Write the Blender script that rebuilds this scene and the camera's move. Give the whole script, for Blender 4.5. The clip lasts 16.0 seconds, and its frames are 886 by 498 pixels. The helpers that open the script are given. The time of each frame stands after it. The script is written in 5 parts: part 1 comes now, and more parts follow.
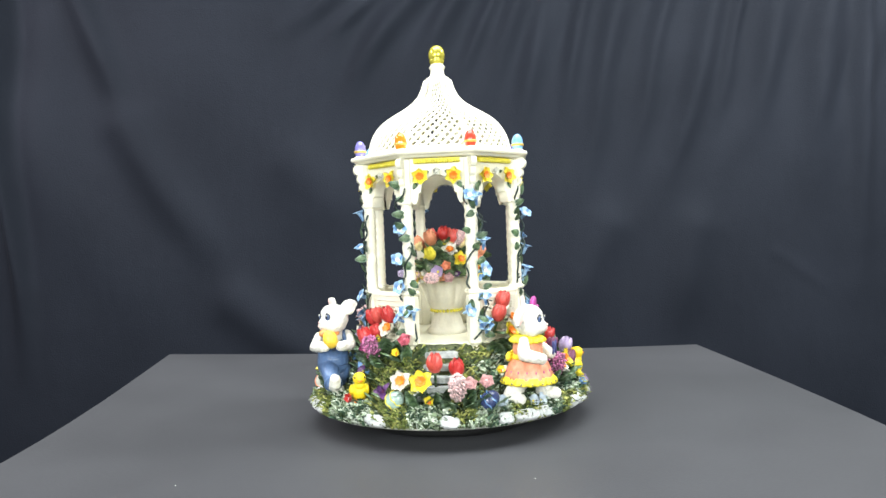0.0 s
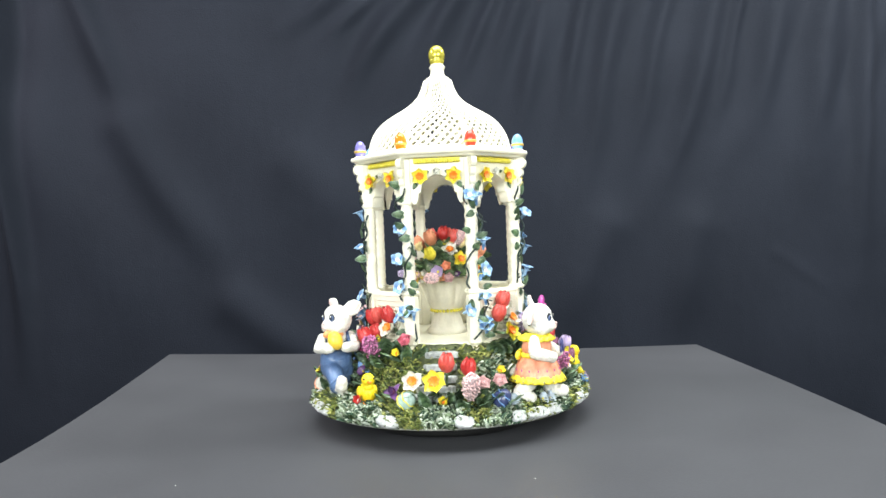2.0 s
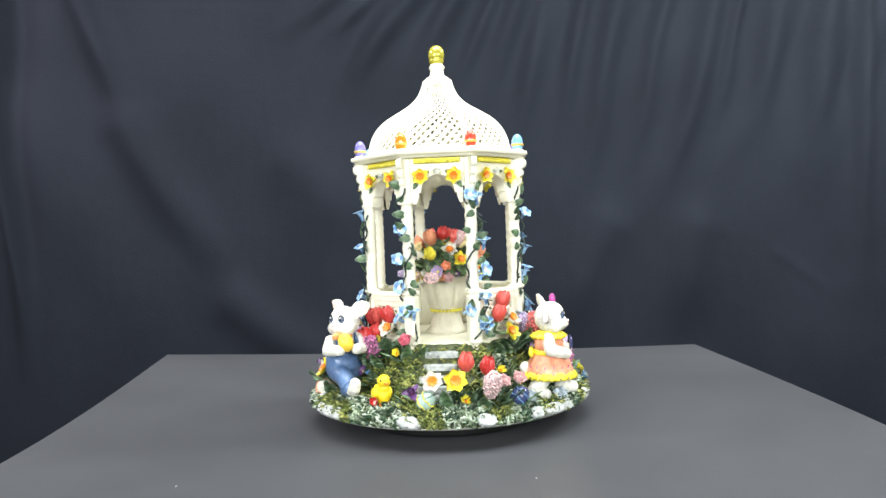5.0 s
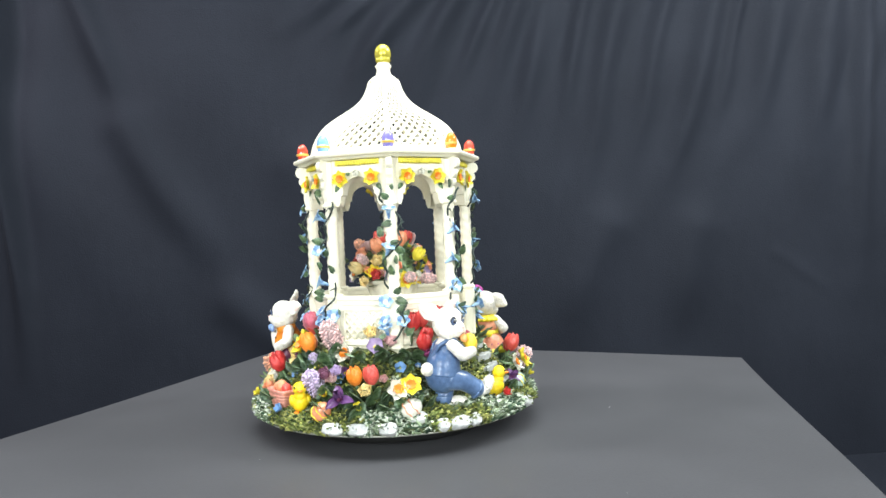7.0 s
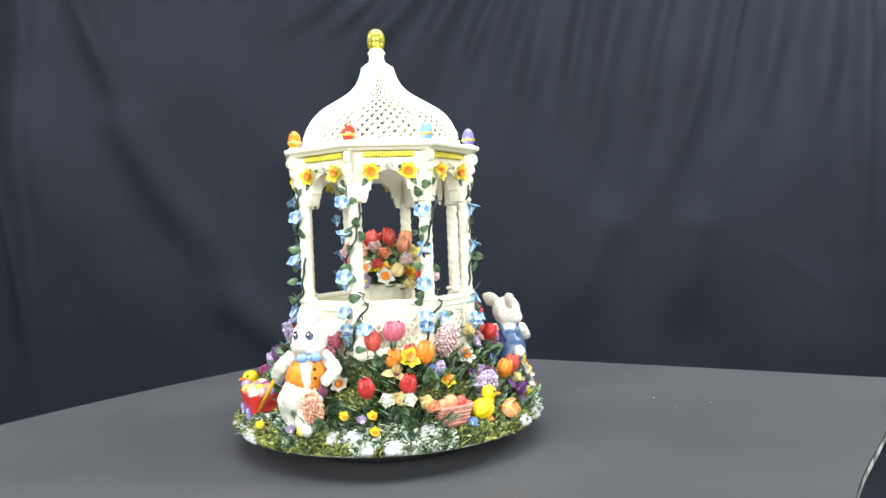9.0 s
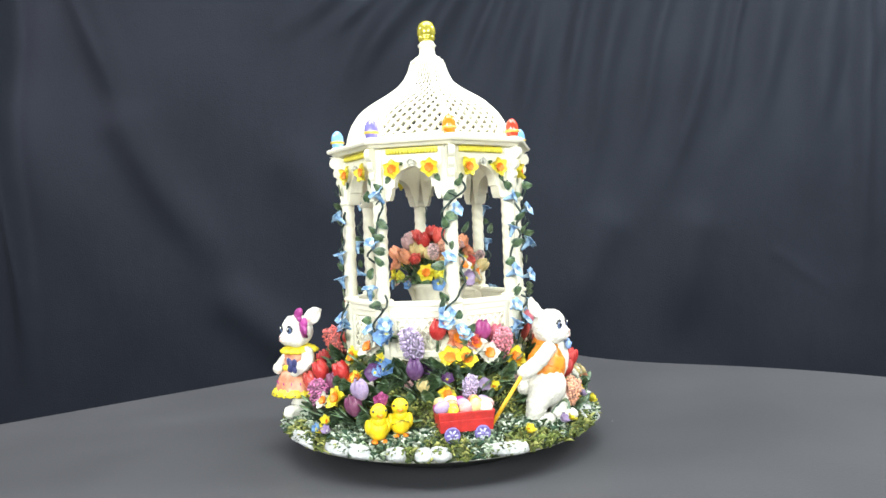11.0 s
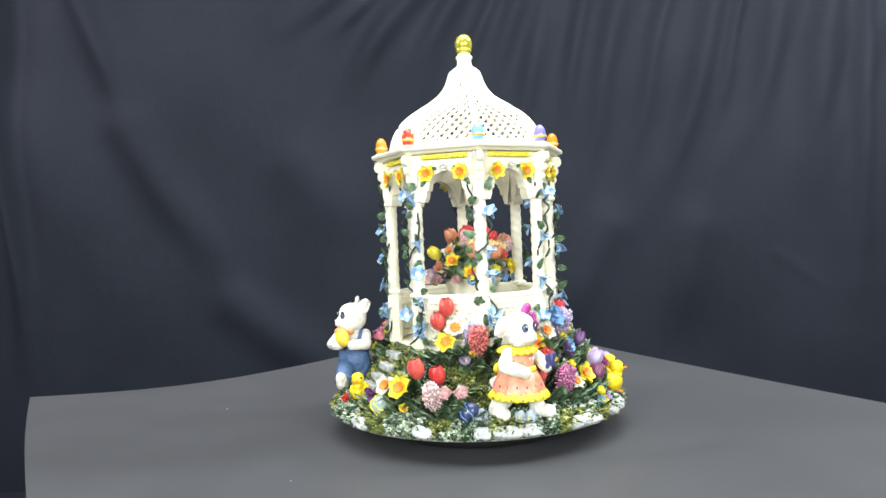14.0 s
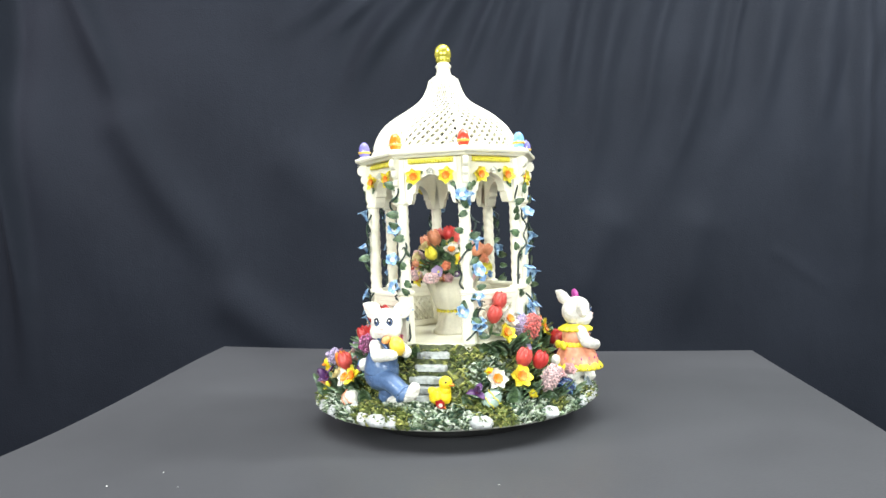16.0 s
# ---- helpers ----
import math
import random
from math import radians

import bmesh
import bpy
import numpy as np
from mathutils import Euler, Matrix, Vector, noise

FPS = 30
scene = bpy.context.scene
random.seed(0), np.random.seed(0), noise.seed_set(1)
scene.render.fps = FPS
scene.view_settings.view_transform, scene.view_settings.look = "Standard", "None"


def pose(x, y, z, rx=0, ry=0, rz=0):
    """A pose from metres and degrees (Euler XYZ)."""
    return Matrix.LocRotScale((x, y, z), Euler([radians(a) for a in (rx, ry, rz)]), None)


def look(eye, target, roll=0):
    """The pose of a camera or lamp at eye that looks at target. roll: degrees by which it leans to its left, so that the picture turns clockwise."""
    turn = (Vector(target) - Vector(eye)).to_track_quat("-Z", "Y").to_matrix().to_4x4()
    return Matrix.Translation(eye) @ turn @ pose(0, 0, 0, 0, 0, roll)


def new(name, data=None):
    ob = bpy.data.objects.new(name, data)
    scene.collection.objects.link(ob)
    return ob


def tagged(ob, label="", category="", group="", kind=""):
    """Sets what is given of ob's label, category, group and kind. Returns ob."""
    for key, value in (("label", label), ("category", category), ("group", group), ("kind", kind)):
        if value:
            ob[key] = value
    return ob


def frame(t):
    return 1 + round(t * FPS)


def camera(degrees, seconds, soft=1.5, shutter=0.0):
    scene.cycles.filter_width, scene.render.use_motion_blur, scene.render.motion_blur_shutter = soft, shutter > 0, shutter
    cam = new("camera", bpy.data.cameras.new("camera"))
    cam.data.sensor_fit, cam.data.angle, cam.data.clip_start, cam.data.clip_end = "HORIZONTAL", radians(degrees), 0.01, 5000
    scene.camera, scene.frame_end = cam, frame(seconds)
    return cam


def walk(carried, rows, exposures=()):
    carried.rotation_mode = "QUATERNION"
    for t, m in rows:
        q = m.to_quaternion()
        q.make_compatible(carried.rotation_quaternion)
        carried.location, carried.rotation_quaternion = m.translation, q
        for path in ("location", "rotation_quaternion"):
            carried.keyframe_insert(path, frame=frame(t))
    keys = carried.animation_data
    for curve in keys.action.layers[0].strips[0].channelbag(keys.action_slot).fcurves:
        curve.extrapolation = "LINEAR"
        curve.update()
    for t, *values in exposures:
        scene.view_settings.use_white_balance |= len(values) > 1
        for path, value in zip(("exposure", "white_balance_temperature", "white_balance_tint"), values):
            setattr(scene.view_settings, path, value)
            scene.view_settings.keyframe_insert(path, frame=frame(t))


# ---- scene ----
cam = camera(63.6, 16.0, soft=1.5)
EYE = pose(0, -0.4787, 0.1269, 90 - 1.1685, 2.2659, -1.4689)
walk(cam, [(0.0, EYE), (16.0, EYE)])

# the turning of the display board, in degrees, by the second
TURN = [(0.0, -0.2), (4.2, -0.2), (4.9, -0.2), (5.3, 3.9), (5.7, 15.8), (6.0, 29.3), (6.3, 43.7), (6.5, 53.8), (7.0, 75.6), (7.5, 92.8),
        (8.0, 112.1), (8.6, 133.9), (9.2, 154.4), (9.8, 174.5), (10.3, 192.2), (10.5, 200.4), (11.0, 216.4), (11.5, 227.5), (12.0, 242.6),
        (12.5, 258.9), (13.0, 266.6), (13.5, 280.2), (14.0, 299.5), (14.5, 312.2), (15.0, 320.2), (15.5, 333.8), (16.0, 350.6)]
AXIS = (0.0133, 0.0282)      # where the music box stands on the board
DOOR = -4.4                  # its doorway's turn on the board


def turned(t):
    """Smooth monotone curve through TURN."""
    T = [q[0] for q in TURN]
    Y = [q[1] for q in TURN]
    d = [(Y[i + 1] - Y[i]) / (T[i + 1] - T[i]) for i in range(len(T) - 1)]
    m = [d[0]] + [0.0 if d[i - 1] * d[i] <= 0 else 2 * d[i - 1] * d[i] / (d[i - 1] + d[i]) for i in range(1, len(d))] + [d[-1]]
    i = max(0, min(len(d) - 1, sum(1 for q in T if q <= t) - 1))
    h = T[i + 1] - T[i]
    u = min(1.0, max(0.0, (t - T[i]) / h))
    return ((2 * u ** 3 - 3 * u ** 2 + 1) * Y[i] + (u ** 3 - 2 * u ** 2 + u) * h * m[i]
            + (3 * u ** 2 - 2 * u ** 3) * Y[i + 1] + (u ** 3 - u ** 2) * h * m[i + 1])


# ---- light ----
world = bpy.data.worlds.new("world")
scene.world = world
world.use_nodes = True
world.node_tree.nodes["Background"].inputs["Color"].default_value = (0.80, 0.90, 1.0, 1)
world.node_tree.nodes["Background"].inputs["Strength"].default_value = 0.03
scene.view_settings.exposure = 0.0


def softbox(name, eye, target, wide, high, watts, colour):
    data = bpy.data.lights.new(name, "AREA")
    data.shape, data.size, data.size_y, data.energy, data.color = "RECTANGLE", wide, high, watts, colour
    ob = new(name, data)
    ob.matrix_world = look(eye, target)
    return ob


softbox("ceiling_lamp", (0.05, -0.16, 1.10), (0, 0.02, 0), 1.2, 0.7, 26.6, (0.95, 1.0, 0.985))
softbox("front_lamp", (0.40, -0.92, 0.33), (0, 0, 0.14), 0.40, 0.30, 8.0, (0.95, 1.0, 0.985))
softbox("front_lamp", (-0.42, -0.92, 0.33), (-0.02, 0, 0.14), 0.40, 0.30, 10.0, (0.95, 1.0, 0.985))
# two added fills that brighten the backdrop's sides, the left one slightly pink
softbox("side_lamp", (1.10, 0.05, 1.00), (0.80, 0.78, 0.42), 0.3, 0.3, 23.5, (0.97, 1.0, 1.0))
softbox("side_lamp", (-1.10, 0.05, 0.90), (-0.75, 0.78, 0.32), 0.3, 0.3, 13.0, (1.0, 0.925, 0.95))


# ---- materials ----
def material(name, colour, rough=0.5, vary=0.12, scale=60.0, bump=0.15, bump_scale=400.0, metal=0.0, second=None, coat=0.0, island=0.0, spec=0.5, each=0.0):
    """Painted or natural surface: colour varied at two scales, with fine relief."""
    m = bpy.data.materials.new(name)
    m.use_nodes = True
    nt = m.node_tree
    n, link = nt.nodes, nt.links.new
    b = n["Principled BSDF"]
    co = n.new("ShaderNodeTexCoord")
    n1 = n.new("ShaderNodeTexNoise")
    n1.inputs["Scale"].default_value, n1.inputs["Detail"].default_value = scale, 4
    link(co.outputs["Object"], n1.inputs["Vector"])
    n2 = n.new("ShaderNodeTexNoise")
    n2.inputs["Scale"].default_value, n2.inputs["Detail"].default_value = bump_scale, 3
    link(co.outputs["Object"], n2.inputs["Vector"])
    ramp = n.new("ShaderNodeValToRGB")
    r, g, bl = colour
    hi = second or tuple(min(1.0, c * (1 + vary) + 0.02 * vary) for c in colour)
    ramp.color_ramp.elements[0].position, ramp.color_ramp.elements[1].position = 0.35, 0.65
    ramp.color_ramp.elements[0].color = (r * (1 - vary), g * (1 - vary), bl * (1 - vary), 1)
    ramp.color_ramp.elements[1].color = (*hi, 1)
    mix = n.new("ShaderNodeMath")
    mix.operation = "MULTIPLY_ADD"
    link(n2.outputs["Fac"], mix.inputs[0])
    mix.inputs[1].default_value = 0.35
    link(n1.outputs["Fac"], mix.inputs[2])
    sub = n.new("ShaderNodeMath")
    sub.operation = "SUBTRACT"
    link(mix.outputs[0], sub.inputs[0])
    sub.inputs[1].default_value = 0.175
    link(sub.outputs[0], ramp.inputs["Fac"])
    last = ramp.outputs["Color"]
    if island:
        geo = n.new("ShaderNodeNewGeometry")
        hsv = n.new("ShaderNodeHueSaturation")
        span = n.new("ShaderNodeMapRange")
        span.inputs["To Min"].default_value, span.inputs["To Max"].default_value = 1 - island, 1 + island
        link(geo.outputs["Random Per Island"], span.inputs["Value"])
        link(span.outputs["Result"], hsv.inputs["Value"])
        link(last, hsv.inputs["Color"])
        last = hsv.outputs["Color"]
    if each:
        info = n.new("ShaderNodeObjectInfo")
        tone = n.new("ShaderNodeHueSaturation")
        reach = n.new("ShaderNodeMapRange")
        reach.inputs["To Min"].default_value, reach.inputs["To Max"].default_value = 1 - each, 1 + each
        link(info.outputs["Random"], reach.inputs["Value"])
        link(reach.outputs["Result"], tone.inputs["Value"])
        link(last, tone.inputs["Color"])
        last = tone.outputs["Color"]
    link(last, b.inputs["Base Color"])
    b.inputs["Roughness"].default_value, b.inputs["Metallic"].default_value = rough, metal
    b.inputs["Coat Weight"].default_value = coat
    b.inputs["Specular IOR Level"].default_value = spec
    if bump:
        bp = n.new("ShaderNodeBump")
        bp.inputs["Strength"].default_value, bp.inputs["Distance"].default_value = bump, 0.001
        link(n2.outputs["Fac"], bp.inputs["Height"])
        link(bp.outputs["Normal"], b.inputs["Normal"])
    return m


PAINT = {}


def paint(colour, rough=0.38, **more):
    key = (colour, rough, tuple(sorted(more.items())))
    if key not in PAINT:
        PAINT[key] = material("paint", colour, rough, **{**dict(vary=0.16, scale=160, bump=0.2, bump_scale=900), **more})
    return PAINT[key]


CREAM = material("ivory_resin", (0.815, 0.785, 0.640), 0.42, vary=0.05, scale=60, bump=0.25, bump_scale=700)
FUR = material("white_fur_paint", (0.72, 0.70, 0.63), 0.5, vary=0.16, scale=150, bump=1.0, bump_scale=520)
STONE = material("pale_stone_paint", (0.46, 0.48, 0.48), 0.6, vary=0.22, scale=120, bump=0.5, bump_scale=420, second=(0.66, 0.67, 0.66), each=0.12)
STEP = material("grey_stone_paint", (0.34, 0.36, 0.35), 0.6, vary=0.35, scale=220, bump=0.6, bump_scale=500)
LEAF = material("dark_leaf_paint", (0.034, 0.080, 0.038), 0.32, vary=0.4, scale=230, bump=0.5, bump_scale=800, second=(0.155, 0.245, 0.110), each=0.35)
RIM = material("pale_leaf_edge_paint", (0.075, 0.150, 0.090), 0.4, vary=0.4, scale=260, bump=0.5, bump_scale=800, second=(0.28, 0.38, 0.27), each=0.3)
STEM = material("vine_paint", (0.012, 0.028, 0.022), 0.45, vary=0.3, scale=200)
EARTH = material("moss_paint", (0.040, 0.056, 0.020), 0.65, vary=0.5, scale=150, bump=1.0, bump_scale=450, second=(0.115, 0.135, 0.050))
BLUE = material("morning_glory_paint", (0.085, 0.22, 0.49), 0.36, vary=0.3, scale=330, second=(0.34, 0.53, 0.74))
GOLD = material("gold_paint", (0.75, 0.62, 0.10), 0.28, vary=0.2, scale=200, metal=0.4)
YELLOW, ORANGE, RED = (0.80, 0.69, 0.055), (0.78, 0.22, 0.015), (0.46, 0.022, 0.020)
PINK, CORAL, PEACH = (0.56, 0.13, 0.19), (0.56, 0.065, 0.050), (0.70, 0.27, 0.14)
WHITE, PURPLE, LILAC = (0.68, 0.67, 0.59), (0.105, 0.040, 0.14), (0.37, 0.28, 0.46)
MAGENTA, PLUM, ROSE = (0.34, 0.045, 0.19), (0.17, 0.04, 0.10), (0.56, 0.35, 0.35)
CREAMY, NAVY, SKY = (0.66, 0.53, 0.24), (0.035, 0.05, 0.13), (0.16, 0.31, 0.58)


# ---- mesh tools ----
def at(r, a, z):
    """A point by its distance from the axis, its angle from the doorway (degrees, to the right seen from outside) and height."""
    return Vector((r * math.sin(radians(a)), -r * math.cos(radians(a)), z))


def facing(r, a, z, lean=0.0, spin=0.0):
    """A frame at that point: +Y points outwards, raised by lean from the level; Z is its top."""
    return Matrix.Translation(at(r, a, z)) @ pose(0, 0, 0, 0, 0, a + 180 + spin) @ pose(0, 0, 0, lean)


class Mesh:
    def __init__(self, m=None):
        self.v, self.f, self.k, self.s, self.m = [], [], [], [], m or Matrix.Identity(4)

    def add(self, verts, faces, mat=0, smooth=True, m=None):
        m = self.m if m is None else self.m @ m
        n = len(self.v)
        self.v += [m @ Vector(p) for p in verts]
        self.f += [tuple(n + i for i in f) for f in faces]
        self.k += [mat] * len(faces)
        self.s += [smooth] * len(faces)

    def grid(self, fn, nu, nv, mat=0, m=None, wrap=False, smooth=True, thick=0.0):
        """A patch fn(u, v), u and v from 0 to 1."""
        pts = [Vector(fn(i / (nu if wrap else nu - 1), j / (nv - 1))) for j in range(nv) for i in range(nu)]
        fs = [(j * nu + i, j * nu + (i + 1) % nu, (j + 1) * nu + (i + 1) % nu, (j + 1) * nu + i)
              for j in range(nv - 1) for i in range(nu if wrap else nu - 1)]
        self.add(pts, fs, mat, smooth, m)

    def lathe(self, prof, seg=16, mat=0, m=None, wave=None, smooth=True):
        k = len(prof)

        def fn(u, v):
            r, z = prof[min(k - 1, round(v * (k - 1)))]
            a = u * 2 * math.pi
            if wave:
                r *= wave(a, v)
            return (r * math.cos(a), r * math.sin(a), z)
        self.grid(fn, seg, k, mat, m, True, smooth)

    def ell(self, c, r, mat=0, m=None, seg=12, rings=8, rot=(0, 0, 0)):
        r = (r, r, r) if isinstance(r, (int, float)) else r
        q = Matrix.Translation(c) @ pose(0, 0, 0, *rot)
        q = q if m is None else m @ q

        def fn(u, v):
            a, b = u * 2 * math.pi, (v - 0.5) * math.pi * 0.998
            return (r[0] * math.cos(b) * math.cos(a), r[1] * math.cos(b) * math.sin(a), r[2] * math.sin(b))
        self.grid(fn, seg, rings, mat, q, True)

    def tube(self, pts, rad, seg=6, mat=0, m=None):
        pts = [Vector(p) for p in pts]
        n = len(pts)
        rad = [rad] * n if isinstance(rad, (int, float)) else rad
        ref = Vector((0.123, 0.31, 0.94)).normalized()
        rings = []
        for i, p in enumerate(pts):
            d = (pts[min(n - 1, i + 1)] - pts[max(0, i - 1)]).normalized()
            x = d.cross(ref).normalized() if abs(d.dot(ref)) < 0.97 else d.cross(Vector((1, 0, 0))).normalized()
            y = d.cross(x)
            rings += [p + rad[i] * (math.cos(a) * x + math.sin(a) * y) for a in (2 * math.pi * j / seg for j in range(seg))]
        fs = [(i * seg + j, i * seg + (j + 1) % seg, (i + 1) * seg + (j + 1) % seg, (i + 1) * seg + j) for i in range(n - 1) for j in range(seg)]
        fs += [tuple(range(seg - 1, -1, -1)), tuple((n - 1) * seg + j for j in range(seg))]
        self.add(rings, fs, mat, True, m)

    def box(self, c, s, mat=0, m=None, bevel=0.15):
        """A box with its long edges and corners chamfered."""
        b = min(s) * bevel
        x, y, z = (q / 2 for q in s)
        outer = [(-x + b, -y), (x - b, -y), (x, -y + b), (x, y - b), (x - b, y), (-x + b, y), (-x, y - b), (-x, -y + b)]
        inner = [(px * (x - b) / x, py * (y - b) / y) for px, py in outer]
        vs = [(*p, h) for ps, h in ((inner, -z), (outer, -z + b), (outer, z - b), (inner, z)) for p in ps]
        fs = [(i * 8 + j, i * 8 + (j + 1) % 8, i * 8 + 8 + (j + 1) % 8, i * 8 + 8 + j) for i in range(3) for j in range(8)]
        fs += [tuple(range(7, -1, -1)), tuple(range(24, 32))]
        q = Matrix.Translation(c)
        self.add(vs, fs, mat, False, q if m is None else m @ q)

    def prism(self, outline, depth, mat=0, m=None):
        """An outline in X and Z, made solid over depth along Y."""
        n = len(outline)
        vs = [(x, -depth / 2, z) for x, z in outline] + [(x, depth / 2, z) for x, z in outline]
        fs = [tuple(range(n)), tuple(range(2 * n - 1, n - 1, -1))] + [(i, n + i, n + (i + 1) % n, (i + 1) % n) for i in range(n)]
        self.add(vs, fs, mat, False, m)

    def ruffle(self, mat, amp, freq):
        """Tufts on all that is painted with that material."""
        for i in {j for f, k in zip(self.f, self.k) if k == mat for j in f}:
            p = self.v[i]
            self.v[i] = p + amp * (noise.noise_vector(p * freq) + 0.5 * noise.noise_vector(p * freq * 2.1))

    def make(self, name, mats, parent=None, label="", m=None, kind=""):
        data = bpy.data.meshes.new(name)
        data.from_pydata(self.v, [], self.f)
        for q in (mats if isinstance(mats, (list, tuple)) else [mats]):
            data.materials.append(q)
        data.polygons.foreach_set("material_index", self.k)
        data.polygons.foreach_set("use_smooth", self.s)
        data.validate()
        data.update()
        bm = bmesh.new()
        bm.from_mesh(data)
        bmesh.ops.recalc_face_normals(bm, faces=bm.faces)
        bm.to_mesh(data)
        bm.free()
        ob = new(name, data)
        ob.parent = parent
        if m is not None:
            ob.matrix_basis = m
        return tagged(ob, label, kind=kind)


def again(ob, m, parent=None):
    """The same mesh as another part."""
    c = new(ob.name.split(".")[0], ob.data)
    c.parent = parent if parent is not None else ob.parent
    c.matrix_basis = m
    if "label" in ob:
        c["label"] = ob["label"]
    return c


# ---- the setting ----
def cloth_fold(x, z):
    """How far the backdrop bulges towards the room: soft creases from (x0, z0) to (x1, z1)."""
    d = 0.014 * math.sin(2.6 * x + 0.9 + 0.4 * math.sin(2 * z)) + 0.004 * noise.noise((x * 2.2, z * 1.3, 3.0))
    s = x - 0.47 * z
    fan = max(0.0, min(1.0, (z - 0.12) / 0.30)) * max(0.0, min(1.0, (x + 0.30) / 0.25))
    d += fan * (0.0014 + 0.0018 * max(0.0, min(1.0, (z - 0.25) / 0.2)) * math.exp(-((x + 0.08) / 0.30) ** 2)) * (math.sin(62 * s + 2.2 * noise.noise((x * 5, z * 5, 0))) + 0.7 * math.sin(103 * s + 1.0))
    d += 0.0005 * noise.noise((x * 14, z * 7, 8.0)) + 0.0003 * noise.noise((x * 60, z * 40, 1.0))

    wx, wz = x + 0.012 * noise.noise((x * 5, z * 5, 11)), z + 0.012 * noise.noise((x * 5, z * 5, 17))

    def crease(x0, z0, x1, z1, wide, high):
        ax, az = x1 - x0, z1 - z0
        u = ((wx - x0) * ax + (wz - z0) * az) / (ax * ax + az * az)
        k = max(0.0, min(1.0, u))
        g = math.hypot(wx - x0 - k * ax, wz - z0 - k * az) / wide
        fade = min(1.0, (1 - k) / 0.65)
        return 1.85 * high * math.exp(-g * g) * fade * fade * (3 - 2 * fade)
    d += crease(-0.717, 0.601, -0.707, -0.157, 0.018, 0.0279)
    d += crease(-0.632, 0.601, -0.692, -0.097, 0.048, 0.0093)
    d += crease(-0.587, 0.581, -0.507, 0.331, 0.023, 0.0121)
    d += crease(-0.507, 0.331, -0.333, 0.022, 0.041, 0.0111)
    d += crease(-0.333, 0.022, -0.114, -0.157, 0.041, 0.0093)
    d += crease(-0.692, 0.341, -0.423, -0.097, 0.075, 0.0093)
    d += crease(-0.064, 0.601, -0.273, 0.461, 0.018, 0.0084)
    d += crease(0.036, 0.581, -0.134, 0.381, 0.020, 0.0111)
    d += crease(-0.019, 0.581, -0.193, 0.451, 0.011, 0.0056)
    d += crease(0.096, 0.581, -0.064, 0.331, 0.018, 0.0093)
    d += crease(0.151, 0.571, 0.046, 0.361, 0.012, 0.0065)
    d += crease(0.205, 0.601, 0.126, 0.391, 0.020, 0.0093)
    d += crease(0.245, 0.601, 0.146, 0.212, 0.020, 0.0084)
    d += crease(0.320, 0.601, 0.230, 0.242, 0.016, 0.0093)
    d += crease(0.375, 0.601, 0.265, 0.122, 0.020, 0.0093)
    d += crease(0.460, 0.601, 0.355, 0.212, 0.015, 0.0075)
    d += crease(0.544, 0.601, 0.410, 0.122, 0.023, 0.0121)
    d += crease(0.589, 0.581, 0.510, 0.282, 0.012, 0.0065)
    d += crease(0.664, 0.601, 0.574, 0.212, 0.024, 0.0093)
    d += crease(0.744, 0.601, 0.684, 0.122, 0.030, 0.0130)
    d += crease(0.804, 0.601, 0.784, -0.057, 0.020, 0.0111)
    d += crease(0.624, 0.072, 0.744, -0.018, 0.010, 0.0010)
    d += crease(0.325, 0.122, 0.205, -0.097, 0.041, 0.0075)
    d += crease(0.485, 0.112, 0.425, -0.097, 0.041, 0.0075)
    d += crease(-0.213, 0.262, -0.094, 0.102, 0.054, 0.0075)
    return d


def build_setting():
    cloth = material("navy_black_cloth", (0.0090, 0.0120, 0.0196), 0.80, vary=0.10, scale=5, bump=0.5, bump_scale=420, spec=0.22)
    s = Mesh()
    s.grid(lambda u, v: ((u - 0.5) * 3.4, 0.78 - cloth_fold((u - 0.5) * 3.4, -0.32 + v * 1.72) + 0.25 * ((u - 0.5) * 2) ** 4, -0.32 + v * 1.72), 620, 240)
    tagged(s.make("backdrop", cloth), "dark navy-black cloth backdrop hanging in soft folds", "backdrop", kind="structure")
    s = Mesh()
    s.grid(lambda u, v: ((u - 0.5) * 3.4, -1.8 + 2.9 * v, -0.30 + 0.004 * noise.noise((u * 12, v * 10, 0))), 90, 70)
    tagged(s.make("ground", cloth), "dark cloth spread under the display board", "cloth", kind="structure")
    # unseen walls and ceiling, added; their grey sets how much light bounces back
    wall = material("room_wall", (0.40, 0.40, 0.40), 0.8, vary=0.06, scale=2, bump=0.1, bump_scale=60)
    for name, c, sz in (("wall_south", (0, -1.85, 0.95), (3.4, 0.1, 2.6)), ("wall_east", (1.75, -0.35, 0.95), (0.1, 3.1, 2.6)),
                        ("wall_west", (-1.75, -0.35, 0.95), (0.1, 3.1, 2.6)), ("wall_north", (0, 1.15, 0.95), (3.4, 0.1, 2.6)), ("ceiling", (0, -0.35, 2.30), (3.6, 3.1, 0.1))):
        s = Mesh()
        s.box(c, sz, bevel=0.02)
        tagged(s.make(name, wall), "plain pale grey room %s" % name.split("_")[0], name.split("_")[0], kind="structure")


